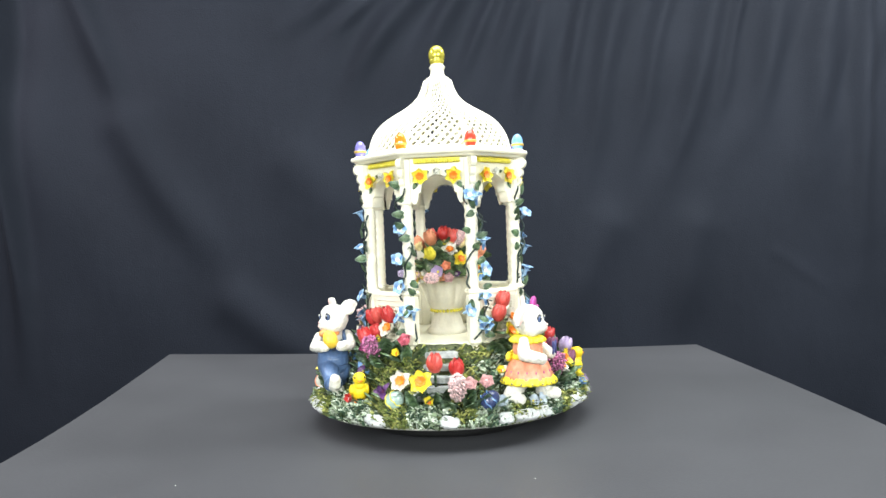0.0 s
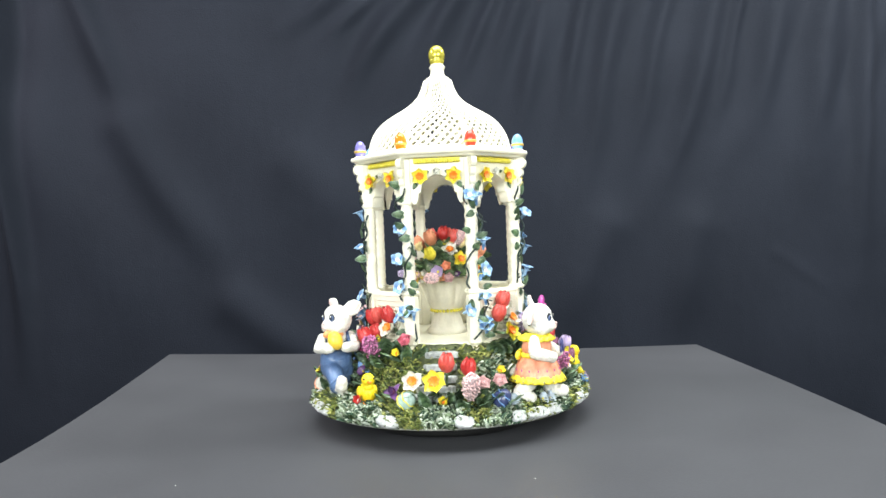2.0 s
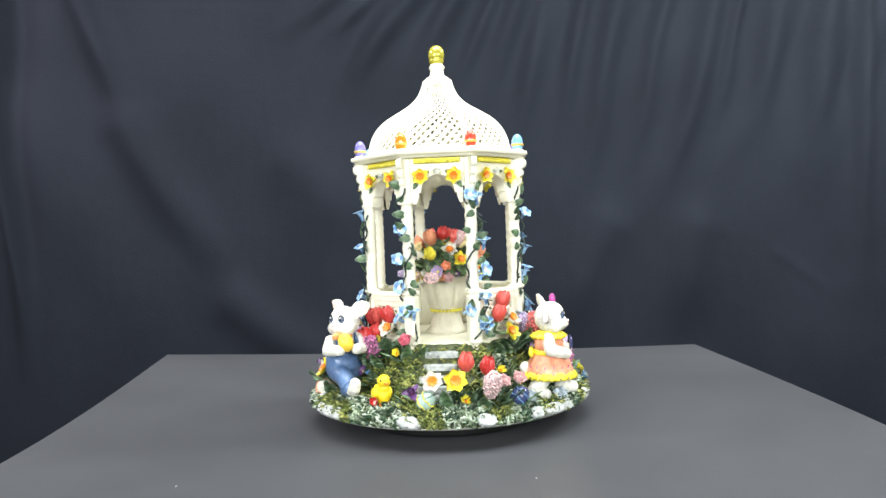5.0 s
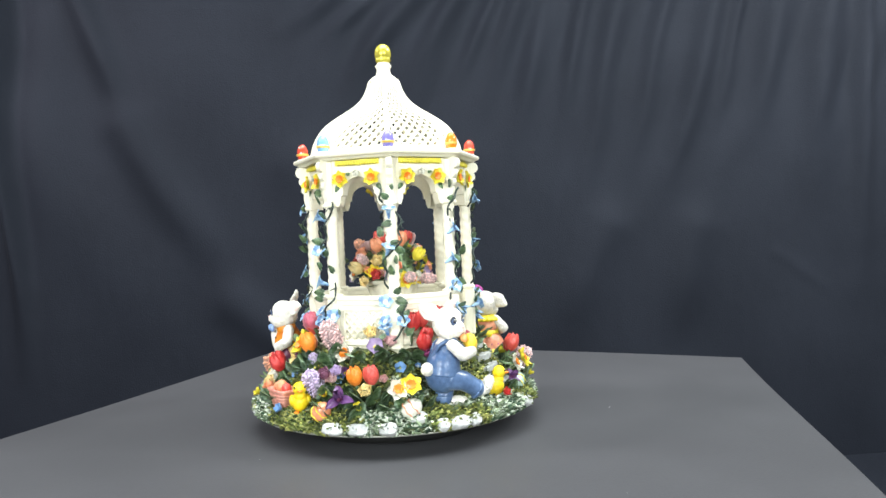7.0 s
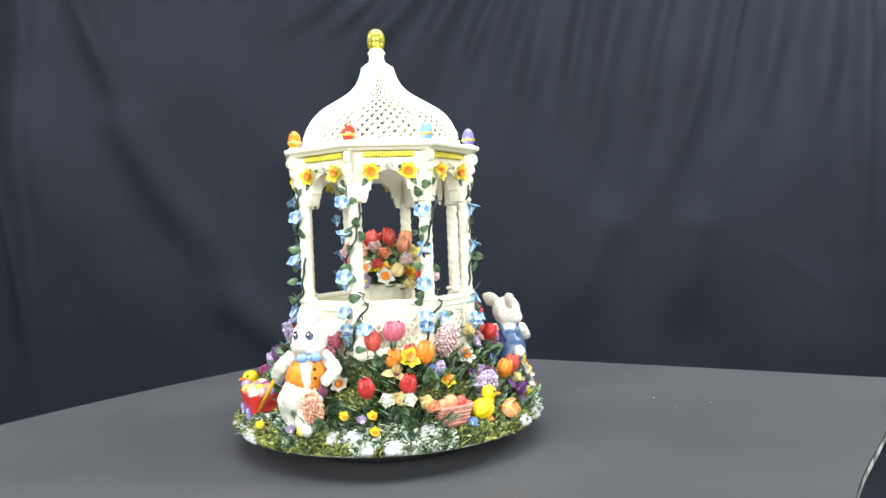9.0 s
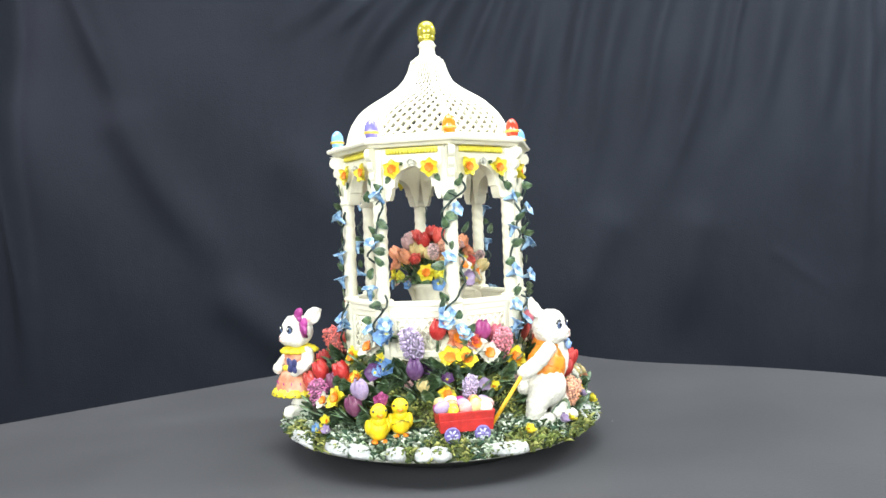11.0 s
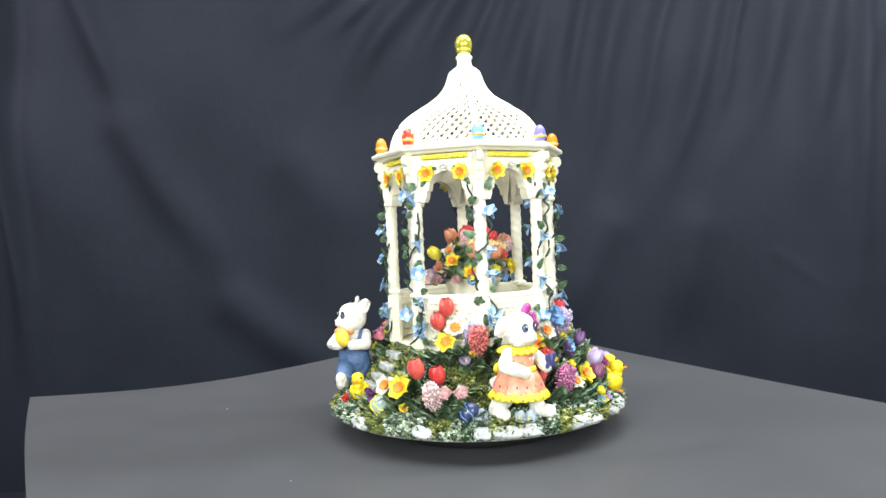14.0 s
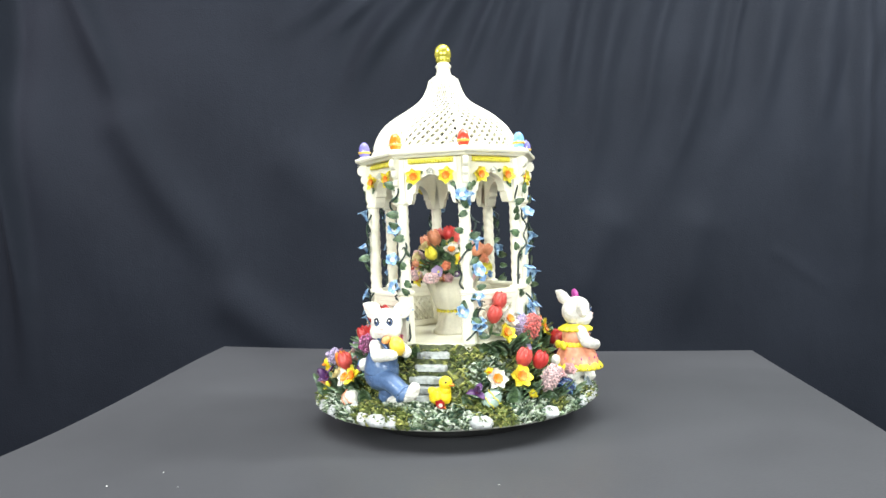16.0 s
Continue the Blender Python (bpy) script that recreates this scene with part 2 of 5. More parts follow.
def build_board():
    """A black card board on a low turntable; its corners lift a little."""
    top = material("black_card", (0.059, 0.060, 0.066), 0.48, vary=0.08, scale=9, bump=0.12, bump_scale=700, spec=0.45)
    core = material("worn_card_edge", (0.05, 0.05, 0.05), 0.7, scale=45, vary=0.1, second=(0.55, 0.55, 0.53))
    fluff = material("white_lint", (0.7, 0.7, 0.68), 0.8)
    board = tagged(new("display_board"), "square black card display board with a worn white edge", "display board")

    corners = [Vector(q) for q in ((-0.2721, -0.2301, 0.0050), (0.2666, -0.2408, -0.0027), (0.2736, 0.2469, 0.0038), (-0.2665, 0.2562, 0.0155))]
    bows = ((0.0008, 0.0008, 0.0019, -0.0004), (-0.0032, 0.0052, 0.0026, -0.0008), (0.0115, -0.0049, -0.0010, 0.0003), (-0.0180, -0.0038, -0.0050, 0.0055))

    def side(e, u):
        """A point of the card's edge e; the edges bow outwards and up."""
        p, q = corners[e], corners[(e + 1) % 4]
        c = p.lerp(q, u)
        d = (q - p).xy.normalized()
        out = bows[e][0] * math.sin(math.pi * u) + bows[e][2] * math.sin(math.tau * u)
        up = bows[e][1] * math.sin(math.pi * u) + bows[e][3] * math.sin(math.tau * u)
        return c + Vector((d.y * out, -d.x * out, up))

    def flat(u, v):
        edges = side(0, u) * (1 - v) + side(2, 1 - u) * v + side(3, 1 - v) * (1 - u) + side(1, v) * u
        mid = (corners[0] * (1 - u) + corners[1] * u) * (1 - v) + (corners[3] * (1 - u) + corners[2] * u) * v
        c = edges - mid
        k = max(0.0, min(1.0, (math.hypot(c.x, c.y) - 0.11) / 0.12))
        return Vector((c.x, c.y, c.z * k * k * (3 - 2 * k)))

    def sheet(z, grow):
        def fn(u, v):
            c = flat(u, v)
            return (c.x * grow, c.y * grow, c.z + z)
        return fn
    s = Mesh()
    n = 41
    s.grid(sheet(0, 1), n, n)
    s.grid(sheet(-0.005, 1), n, n)
    s.make("board_sheet", top, board)
    e = Mesh()
    f0, f1 = sheet(-0.0006, 1.0008), sheet(-0.0044, 1.0008)
    edge = [(i / 40, 0) for i in range(40)] + [(1, i / 40) for i in range(40)] + [(1 - i / 40, 1) for i in range(40)] + [(0, 1 - i / 40) for i in range(41)]
    e.grid(lambda u, v: (f0 if v < 0.5 else f1)(*edge[round(u * 160)]), 161, 2, smooth=False)
    e.make("board_edge", core, board, "worn white card edge")
    rnd = random.Random(31)
    f = Mesh()
    for x, y in [(-0.136, -0.102)] + [(rnd.uniform(-0.16, 0.16), rnd.uniform(-0.16, 0.16)) for i in range(6)]:
        f.ell((x, y, 0.0003), (rnd.uniform(0.0004, 0.0008), rnd.uniform(0.0002, 0.0004), 0.0002), seg=6, rings=4, rot=(0, 0, rnd.uniform(0, 180)))
    f.make("lint", fluff, board, "white specks of lint on the card", kind="stuff")
    t = Mesh()
    t.lathe([(0.001, -0.006), (0.10, -0.006), (0.10, -0.02), (0.06, -0.022), (0.06, -0.285), (0.13, -0.288), (0.13, -0.302), (0.001, -0.302)], 48)
    t.make("turntable", material("dark_plastic", (0.03, 0.03, 0.03), 0.5), board, "dark round turntable under the board")
    return board


# ---- the music box ----
RC = 0.0530                   # corner posts' distance from the axis
FLOOR, RAIL, SPRING, CORNICE = 0.0575, 0.0890, 0.1475, 0.1765
COS = math.cos(radians(22.5))
CORNERS = [-67.5 + 45 * k for k in range(8)]
SIDES = [-45 + 45 * k for k in range(8)]


def octagon(r):
    return [at(r, a, 0) for a in CORNERS]


def octo_lathe(s, prof, mat=0, smooth=False, caps=True):
    vs, n = [], len(prof)
    for r, z in prof:
        vs += [p + Vector((0, 0, z)) for p in octagon(r)]
    fs = [(i * 8 + j, i * 8 + (j + 1) % 8, i * 8 + 8 + (j + 1) % 8, i * 8 + 8 + j) for i in range(n - 1) for j in range(8)]
    if caps:
        fs += [tuple(range(8)), tuple((n - 1) * 8 + j for j in range(8))]
    s.add(vs, fs, mat, smooth)


def side_frame(a, r=RC * COS):
    """Frame of one side: X along it (to the right seen from outside), Y inwards, Z up."""
    return Matrix.Translation(at(r, a, 0)) @ pose(0, 0, 0, 0, 0, a)


DOME = [(0.0505, 0.1812), (0.0500, 0.1850), (0.0487, 0.1900), (0.0465, 0.1950), (0.0432, 0.2000), (0.0386, 0.2045), (0.0318, 0.2090),
        (0.0250, 0.2130), (0.0186, 0.2175), (0.0140, 0.2225), (0.0112, 0.2280), (0.0092, 0.2345)]


def dome_point(a, u, v, out=0.0):
    """On the dome's side at angle a: u from -1 to 1 across it, v from 0 to 1 up it."""
    x = v * (len(DOME) - 1)
    i = min(len(DOME) - 2, int(x))
    w = x - i
    r = DOME[i][0] * (1 - w) + DOME[i + 1][0] * w + out
    z = DOME[i][1] * (1 - w) + DOME[i + 1][1] * w
    p, q = at(r, a - 22.5, z), at(r, a + 22.5, z)
    c = p.lerp(q, (u + 1) / 2)
    bulge = 1 + 0.05 * (1 - u * u)
    return Vector((c.x * bulge, c.y * bulge, c.z))


def build_gazebo(box):
    s = Mesh()
    octo_lathe(s, [(0.001, FLOOR - 0.012), (0.056, FLOOR - 0.012), (0.056, FLOOR - 0.003), (0.0545, FLOOR - 0.001), (0.0545, FLOOR), (0.001, FLOOR)])
    s.make("gazebo_floor", CREAM, box)
    w = 2 * RC * math.sin(radians(22.5))
    # low wall of one side with its lattice field and cap
    s = Mesh()
    s.box((0, 0, (FLOOR + RAIL) / 2), (w - 0.004, 0.0016, RAIL - FLOOR))
    panel = s.make("low_wall", CREAM, box)
    panel.matrix_basis = side_frame(SIDES[0])
    trim = []
    for x in (-w / 2 + 0.0055, w / 2 - 0.0055):
        q = Mesh()
        q.box((x, 0, (FLOOR + RAIL) / 2), (0.004, 0.0046, RAIL - FLOOR - 0.002))
        trim.append(q.make("stile", CREAM, panel))
    for z in (FLOOR + 0.003, RAIL - 0.0065):
        q = Mesh()
        q.box((0, 0, z), (w - 0.0125, 0.0044, 0.004))
        trim.append(q.make("rail", CREAM, panel))
    q = Mesh()
    q.prism([(x * (w / 2 - 0.0005), z) for x, z in ((-1, RAIL - 0.0046), (1, RAIL - 0.0046), (1, RAIL), (-1, RAIL))], 0.0056)
    q.box((0, 0, RAIL - 0.0006), (w - 0.001, 0.0068, 0.0034), bevel=0.3)
    trim.append(q.make("rail_cap", CREAM, panel))
    lat = Mesh()
    half, lo, hi = w / 2 - 0.0075, FLOOR + 0.005, RAIL - 0.0085
    for sgn in (1, -1):
        for c in np.arange(-0.0506, 0.05, 0.0046):
            pts = []
            for q in np.linspace(lo, hi, 40):
                x = c + sgn * (q - (lo + hi) / 2) * 0.8
                if -half <= x <= half:
                    pts.append((x, q))
            if len(pts) > 3:
                for y in (-0.0012, 0.0012):
                    lat.tube([(pts[0][0], y, pts[0][1]), (pts[-1][0], y, pts[-1][1])], 0.00088, 4)
    lattice = lat.make("lattice", CREAM, panel)
    for a in SIDES[2:]:
        c = again(panel, side_frame(a), box)
        for q in [lattice] + trim:
            again(q, Matrix.Identity(4), c)
    # posts: square pedestal, twisted shaft, small capital
    s = Mesh()
    s.box((0, 0, (FLOOR + RAIL) / 2 - 0.001), (0.0086, 0.0086, RAIL - FLOOR + 0.002), bevel=0.2)
    s.box((0, 0, RAIL + 0.001), (0.0092, 0.0092, 0.003), bevel=0.3)

    def shaft(u, v):
        a, z = u * 2 * math.pi, RAIL + 0.002 + v * (SPRING - RAIL)
        r = 0.0038 + 0.00022 * math.cos(2 * a + z * 1050)
        return (r * math.cos(a), r * math.sin(a), z)
    s.grid(shaft, 16, 76, 0, None, True)
    s.box((0, 0, SPRING + 0.0005), (0.0090, 0.0090, 0.0030), bevel=0.3)
    s.box((0, 0, (SPRING + CORNICE) / 2), (0.0078, 0.0078, CORNICE - SPRING), bevel=0.2)
    # scrolled bracket on the outer face
    prof = [(0.002, 0.0268), (0.0098, 0.0268)]
    for cx, cz, rr, t0, t1 in ((0.0096, 0.0232, 0.0033, 80, -80), (0.0074, 0.0170, 0.0027, 60, -80), (0.0056, 0.0112, 0.0025, 60, -80)):
        prof += [(0.002 + 0.74 * (cx - 0.002 + rr * math.cos(radians(t0 + (t1 - t0) * i / 8))), cz + rr * math.sin(radians(t0 + (t1 - t0) * i / 8))) for i in range(9)]
    prof += [(0.0050, 0.0040), (0.0042, 0.0010), (0.002, 0.0)]
    s.prism(prof, 0.0034, 0, Matrix.Translation((0, 0, SPRING + 0.002)) @ pose(0, 0, 0, 0, 0, -90))
    post = s.make("post", CREAM, box)
    post.matrix_basis = Matrix.Translation(at(RC, CORNERS[0], 0)) @ pose(0, 0, 0, 0, 0, CORNERS[0])
    for a in CORNERS[1:]:
        again(post, Matrix.Translation(at(RC, a, 0)) @ pose(0, 0, 0, 0, 0, a), box)
    # arch panel: ogee opening with stepped springing
    hw = w / 2 - 0.001
    arch = [(-hw + 0.0035, SPRING - 0.0005), (-hw + 0.0055, SPRING - 0.0005), (-hw + 0.0068, SPRING + 0.003), (-hw + 0.0072, SPRING + 0.0062)]
    for i in range(0, 11):
        u = i / 10
        arch.append(((-hw + 0.0086) * math.cos(u * math.pi / 2) ** 0.85, SPRING + 0.0066 + 0.0105 * math.sin(u * math.pi / 2) ** 0.9 + 0.0012 * u ** 6))
    left = arch[:-1]
    apex = (0.0, arch[-1][1])
    full = left + [apex] + [(-x, z) for x, z in reversed(left)]
    s = Mesh()
    y0, y1 = -0.0022, 0.0052
    n = len(full)
    vs = []
    for y in (y0, y1):
        vs += [(x, y, z) for x, z in full] + [(x if 0 < i < n - 1 else (-hw if i == 0 else hw), y, CORNICE) for i, (x, z) in enumerate(full)]
    m2 = 2 * n
    fs = []
    for i in range(n - 1):
        fs += [(i, i + 1, n + i + 1, n + i), (m2 + i, m2 + n + i, m2 + n + i + 1, m2 + i + 1), (i, m2 + i, m2 + i + 1, i + 1)]
    s.add(vs, fs, 0, False)
    for x in (-1, 1):
        s.box((x * (hw - 0.0015), 0, (SPRING + CORNICE) / 2), (0.004, 0.0046, CORNICE - SPRING + 0.001))
    panel = s.make("arch_panel", CREAM, box)
    panel.matrix_basis = side_frame(SIDES[0])
    b = Mesh()
    b.box((0, -0.0028, 0.1742), (w - 0.011, 0.0014, 0.0032))
    for x in np.arange(-w / 2 + 0.007, w / 2 - 0.0065, 0.0018):
        b.ell((x, -0.0040, 0.1736), (0.00105, 0.0010, 0.0013), 0, seg=7, rings=6)
    bead = b.make("bead_strip", paint((0.74, 0.65, 0.07), 0.4), panel, "raised yellow bead trim")
    panels = [panel]
    for a in SIDES[1:]:
        c = again(panel, side_frame(a), box)
        again(bead, Matrix.Identity(4), c)
        panels.append(c)
    s = Mesh()
    octo_lathe(s, [(0.0472, 0.1766), (0.0475, 0.1762), (0.0600, 0.1762), (0.0618, 0.1775), (0.0640, 0.1782), (0.0646, 0.1795), (0.0640, 0.1806), (0.0560, 0.1814),
                   (0.0530, 0.1832), (0.0480, 0.1832), (0.0472, 0.1820), (0.0472, 0.1766)], caps=False)
    s.make("cornice", CREAM, box)
    return panels


def build_dome(box):
    # lattice fields between eight ribs
    for a in CORNERS:
        s = Mesh()
        pts = [dome_point(a + 22.5, -1, v, 0.0004) for v in np.linspace(0, 1, 24)]
        s.tube(pts, [0.0021 - 0.0009 * i / 23 for i in range(24)], 6)
        s.make("dome_rib", CREAM, box)
    for a in SIDES:
        s = Mesh()
        for sgn, wide, gap in ((1, 0.00128, 0.29), (-1, 0.00102, 0.35)):
            for c in np.arange(-3.0, 3.01, gap):
                pts = []
                for v in np.linspace(0.0, 0.97, 40):
                    u = c + sgn * (v - 0.5) * (2.7 if sgn > 0 else 3.6)
                    if -1 <= u <= 1:
                        pts.append(dome_point(a, u, v, 0.0003 * sgn))
                if len(pts) > 2:
                    s.tube(pts, [wide * max(0.28, math.hypot(p.x, p.y) / 0.050) for p in pts], 5)
        s.tube([dome_point(a, u, 0.02) for u in np.linspace(-1, 1, 6)], 0.0024, 6)
        s.make("dome_lattice", CREAM, box)
    s = Mesh()
    s.lathe([(0.0098, 0.2325), (0.0104, 0.2340), (0.0102, 0.2352), (0.0086, 0.2358), (0.0080, 0.2370), (0.0062, 0.2378), (0.0052, 0.2392), (0.0048, 0.2410), (0.0048, 0.2432),
             (0.0055, 0.2440), (0.0057, 0.2450), (0.0046, 0.2460), (0.0040, 0.2475), (0.0001, 0.2476)], 24)
    s.make("finial_neck", CREAM, box)
    s = Mesh()
    s.lathe([(0.0001, 0.2462), (0.0040, 0.2470), (0.0052, 0.2482), (0.0053, 0.2496), (0.0049, 0.2502), (0.0056, 0.2510), (0.0058, 0.2535),
             (0.0054, 0.2560), (0.0042, 0.2585), (0.0022, 0.2598), (0.0001, 0.2601)], 28)
    s.make("finial_ball", material("gilt", (0.62, 0.55, 0.08), 0.16, vary=0.12, scale=300, metal=0.55, bump=0.05), box, "glossy gold finial egg")
    cols = [(0.20, 0.18, 0.52), (0.72, 0.22, 0.015), (0.60, 0.06, 0.03), (0.20, 0.42, 0.72)]
    words = ["purple", "orange", "red", "light blue"]
    meshes = {}
    for k, a in enumerate(CORNERS):
        c = k % 4
        if c not in meshes:
            s = Mesh()
            s.lathe([(0.0001, 0.0), (0.0028, 0.0004), (0.0034, 0.0020), (0.0038, 0.0042), (0.0039, 0.0055), (0.0036, 0.0078), (0.0027, 0.0100),
                     (0.0014, 0.0113), (0.0001, 0.0117)], 18, 0)
            s.lathe([(0.0036, 0.0034), (0.0042, 0.0038), (0.0042, 0.0048), (0.0036, 0.0052)], 18, 1)
            s.lathe([(0.0001, -0.0002), (0.0042, -0.0002), (0.0040, 0.0008), (0.0028, 0.0014)], 18, 2)
            meshes[c] = s.make("egg", [paint(cols[c], 0.12, coat=0.6, bump=0.03), paint((0.62, 0.42, 0.08), 0.3), CREAM],
                               box, "glossy %s painted egg" % words[c])
            ob = meshes[c]
        else:
            ob = again(meshes[c], Matrix.Identity(4), box)
        ob.matrix_basis = Matrix.Translation(at(0.0577, a, 0.1808))


def build_urn(box):
    def flute(a, v):
        return 1 + (0.060 * (abs(math.sin(6 * a)) - 0.6) if 0.20 < v < 0.36 or 0.47 < v < 0.80 else 0)
    s = Mesh()
    z = FLOOR
    prof = [(0.0001, 0), (0.0142, 0), (0.0142, 0.0022), (0.0128, 0.0035), (0.0118, 0.0050), (0.0106, 0.0085), (0.0094, 0.0120), (0.0088, 0.0150), (0.0102, 0.0168), (0.0118, 0.0188),
            (0.0132, 0.0220), (0.0148, 0.0270), (0.0164, 0.0320), (0.0180, 0.0362), (0.0196, 0.0380), (0.0200, 0.0395), (0.0190, 0.0400), (0.0165, 0.0385), (0.0001, 0.037)]
    s.lathe([(r, h + z) for r, h in prof], 96, 0, None, flute)
    urn = s.make("urn", material("ivory_urn", (0.66, 0.63, 0.52), 0.35, vary=0.08, scale=90, bump=0.2, bump_scale=600), box, "ivory fluted garden urn")
    b = Mesh()
    for i in range(26):
        b.ell((0.0104 * math.cos(i * math.tau / 26), 0.0104 * math.sin(i * math.tau / 26), z + 0.0160), 0.0012, seg=6, rings=5)
    b.make("bead_band", paint((0.74, 0.65, 0.07), 0.4), urn, "yellow bead band")
    return urn


def slope(r):
    """Height of the mound and of the ring at distance r."""
    pts = [(0.0, 0.057), (0.0535, 0.0565), (0.058, 0.0500), (0.064, 0.0430), (0.070, 0.0360), (0.0765, 0.0275), (0.079, 0.0250), (0.086, 0.0236), (0.0915, 0.0212), (0.0945, 0.0175)]
    for (r0, z0), (r1, z1) in zip(pts, pts[1:]):
        if r <= r1:
            return z0 + (z1 - z0) * (r - r0) / (r1 - r0)
    return 0.0165


def lump(r, a, k):
    p = at(r, a, 0)
    return k * (noise.noise(p * 130) + 0.6 * noise.noise(p * 310))


def grass(parent, r0, r1, count, seed, label, cool=0.0, big=1.0):
    rnd = random.Random(seed)
    cols = [material("grass_paint", c, 0.6, vary=0.3, scale=200, island=0.35, bump=0) for c in
            ((0.027, 0.049, 0.014), (0.105, 0.135, 0.027), (0.28, 0.29, 0.077), (0.028, 0.067, 0.036), (0.50, 0.555, 0.455), (0.20, 0.26, 0.16))]
    s = Mesh()
    for i in range(count):
        r = math.sqrt(rnd.uniform(r0 ** 2, r1 ** 2))
        a = rnd.uniform(0, 360)
        z = slope(r) + lump(r, a, 0.0012)
        if r1 > 0.09 and i % 5 == 0:
            r, z = 0.0943, rnd.uniform(0.0138, 0.0182)
        if r1 < 0.09 and (a < 9 or a > 346) and i % 6:
            continue
        p = at(r, a, z)
        patch = noise.noise(p * 42 + Vector((seed, 0, 0)))
        c = rnd.choice((0, 1, 1, 2, 2, 1)) if patch < cool else rnd.choice((0, 3, 3, 4, 4, 5, 5))
        out = at(1, a + rnd.uniform(-100, 100), rnd.uniform(0.1, 1.1)).normalized()
        ln, wd = rnd.uniform(0.0022, 0.0052) * big, rnd.uniform(0.0006, 0.0012) * big
        sd = out.cross(Vector((rnd.uniform(-1, 1), rnd.uniform(-1, 1), rnd.uniform(-1, 1)))).normalized() * wd
        th = out.cross(sd).normalized() * wd * 0.8
        b = p - out * 0.0008
        q = p + out * ln * 0.55 + Vector((0, 0, 0.0006))
        s.add([b - sd, b + sd, b + th, q + sd * 0.9, q - sd * 0.9, q + th * 0.9, p + out * ln - Vector((0, 0, 0.0004))],
              [(0, 1, 3, 4), (4, 3, 6), (1, 2, 5, 3), (2, 0, 4, 5), (3, 5, 6), (5, 4, 6)], c, rnd.random() < 0.5)
    return s.make("grass", cols, parent, label, kind="stuff")


def build_mound(box):
    s = Mesh()

    def fn(u, v):
        r = 0.040 + (0.0795 - 0.040) * v
        a = u * 360
        return at(r, a, slope(r) + lump(r, a, 0.0018) * min(1, (r - 0.04) / 0.015))
    s.grid(fn, 200, 26, 0, None, True)
    s.make("mound", EARTH, box, "mossy green mound under the gazebo")
    grass(box, 0.055, 0.0790, 6500, 5, "tufts of painted green grass", 0.28)
    # five stone steps below the doorway
    rnd = random.Random(4)
    for i, (r, z, wd) in enumerate(((0.0585, 0.0524, 0.020), (0.0635, 0.0454, 0.0215), (0.0690, 0.0389, 0.0230), (0.0735, 0.0339, 0.0235), (0.0775, 0.0294, 0.025))):
        s = Mesh(side_frame(-1.0 - i * 0.8, 1e-6))
        n = 14
        top, low = [], []
        for j in range(n):
            t = j * math.tau / n
            x = wd / 2 * max(-1, min(1, 1.25 * math.cos(t))) * rnd.uniform(0.86, 1.08)
            y = 0.0031 * max(-1, min(1, 1.25 * math.sin(t))) * rnd.uniform(0.7, 1.2)
            top.append((x * 0.97, y * 0.9 - r, z + 0.0008 + rnd.uniform(-0.0003, 0.0003)))
            low.append((x, y - r, z - 0.003))
        mid = [(x * 1.03, (y + r) * 1.1 - r, z + 0.0002) for x, y, _ in top]
        s.add(top + mid + low, [tuple(range(n))] + [(q * n + j, q * n + (j + 1) % n, q * n + n + (j + 1) % n, q * n + n + j) for q in (0, 1) for j in range(n)], 0, False)
        s.make("step", STEP, box, "grey stone step")


def build_base(box):
    s = Mesh()
    s.lathe([(0.0001, 0.0), (0.062, 0.0), (0.064, 0.002), (0.064, 0.0118), (0.0001, 0.0118)], 64)
    s.make("base_drum", material("black_base", (0.012, 0.012, 0.012), 0.5), box, "black base drum")
    ring = Mesh()

    def fn(u, v):
        k = [(0.060, 0.0122), (0.0925, 0.0124), (0.0930, 0.0128), (0.0932, 0.0134), (0.0925, 0.0142)]
        r, z = k[round(v * 4)]
        return at(r, u * 360, z)
    ring.grid(fn, 128, 5, 0, None, True)
    ring = ring.make("turning_ring", material("silver_tray", (0.34, 0.34, 0.30), 0.4, vary=0.2, metal=0.3, scale=80), box, "grassy ring that turns round the gazebo")
    s = Mesh()

    def top(u, v):
        a = u * 360
        if v > 0.93:
            r = 0.0945
            return at(0.0938 + 0.0008 * noise.noise((math.sin(radians(a)) * 9, math.cos(radians(a)) * 9, 0)), a, 0.0138)
        r = 0.0775 + 0.0172 * v / 0.93
        wob = 0.0009 * noise.noise((math.sin(radians(a)) * 9, math.cos(radians(a)) * 9, 1))
        return at(r + (wob if v > 0.7 else 0), a, slope(r) + lump(r, a, 0.0016))
    s.grid(top, 220, 15, 0, None, True)
    s.make("ring_turf", EARTH, ring, "mossy turf")
    grass(ring, 0.0785, 0.0944, 8500, 9, "tufts of painted grass, frosted white and green", -0.08, 1.15)
    return ring


# ---- flowers ----
MINT = (0.36, 0.48, 0.42)
PALE = (0.46, 0.53, 0.60)
WORD = {YELLOW: "yellow", ORANGE: "orange", RED: "red", PINK: "pink", CORAL: "coral red", PEACH: "peach", WHITE: "white", PURPLE: "dark purple", LILAC: "lilac",
        MAGENTA: "magenta", PLUM: "plum", ROSE: "pale rose", CREAMY: "cream yellow", NAVY: "dark blue", SKY: "sky blue", MINT: "pale mint", PALE: "pale blue"}
BLOOMS = {}


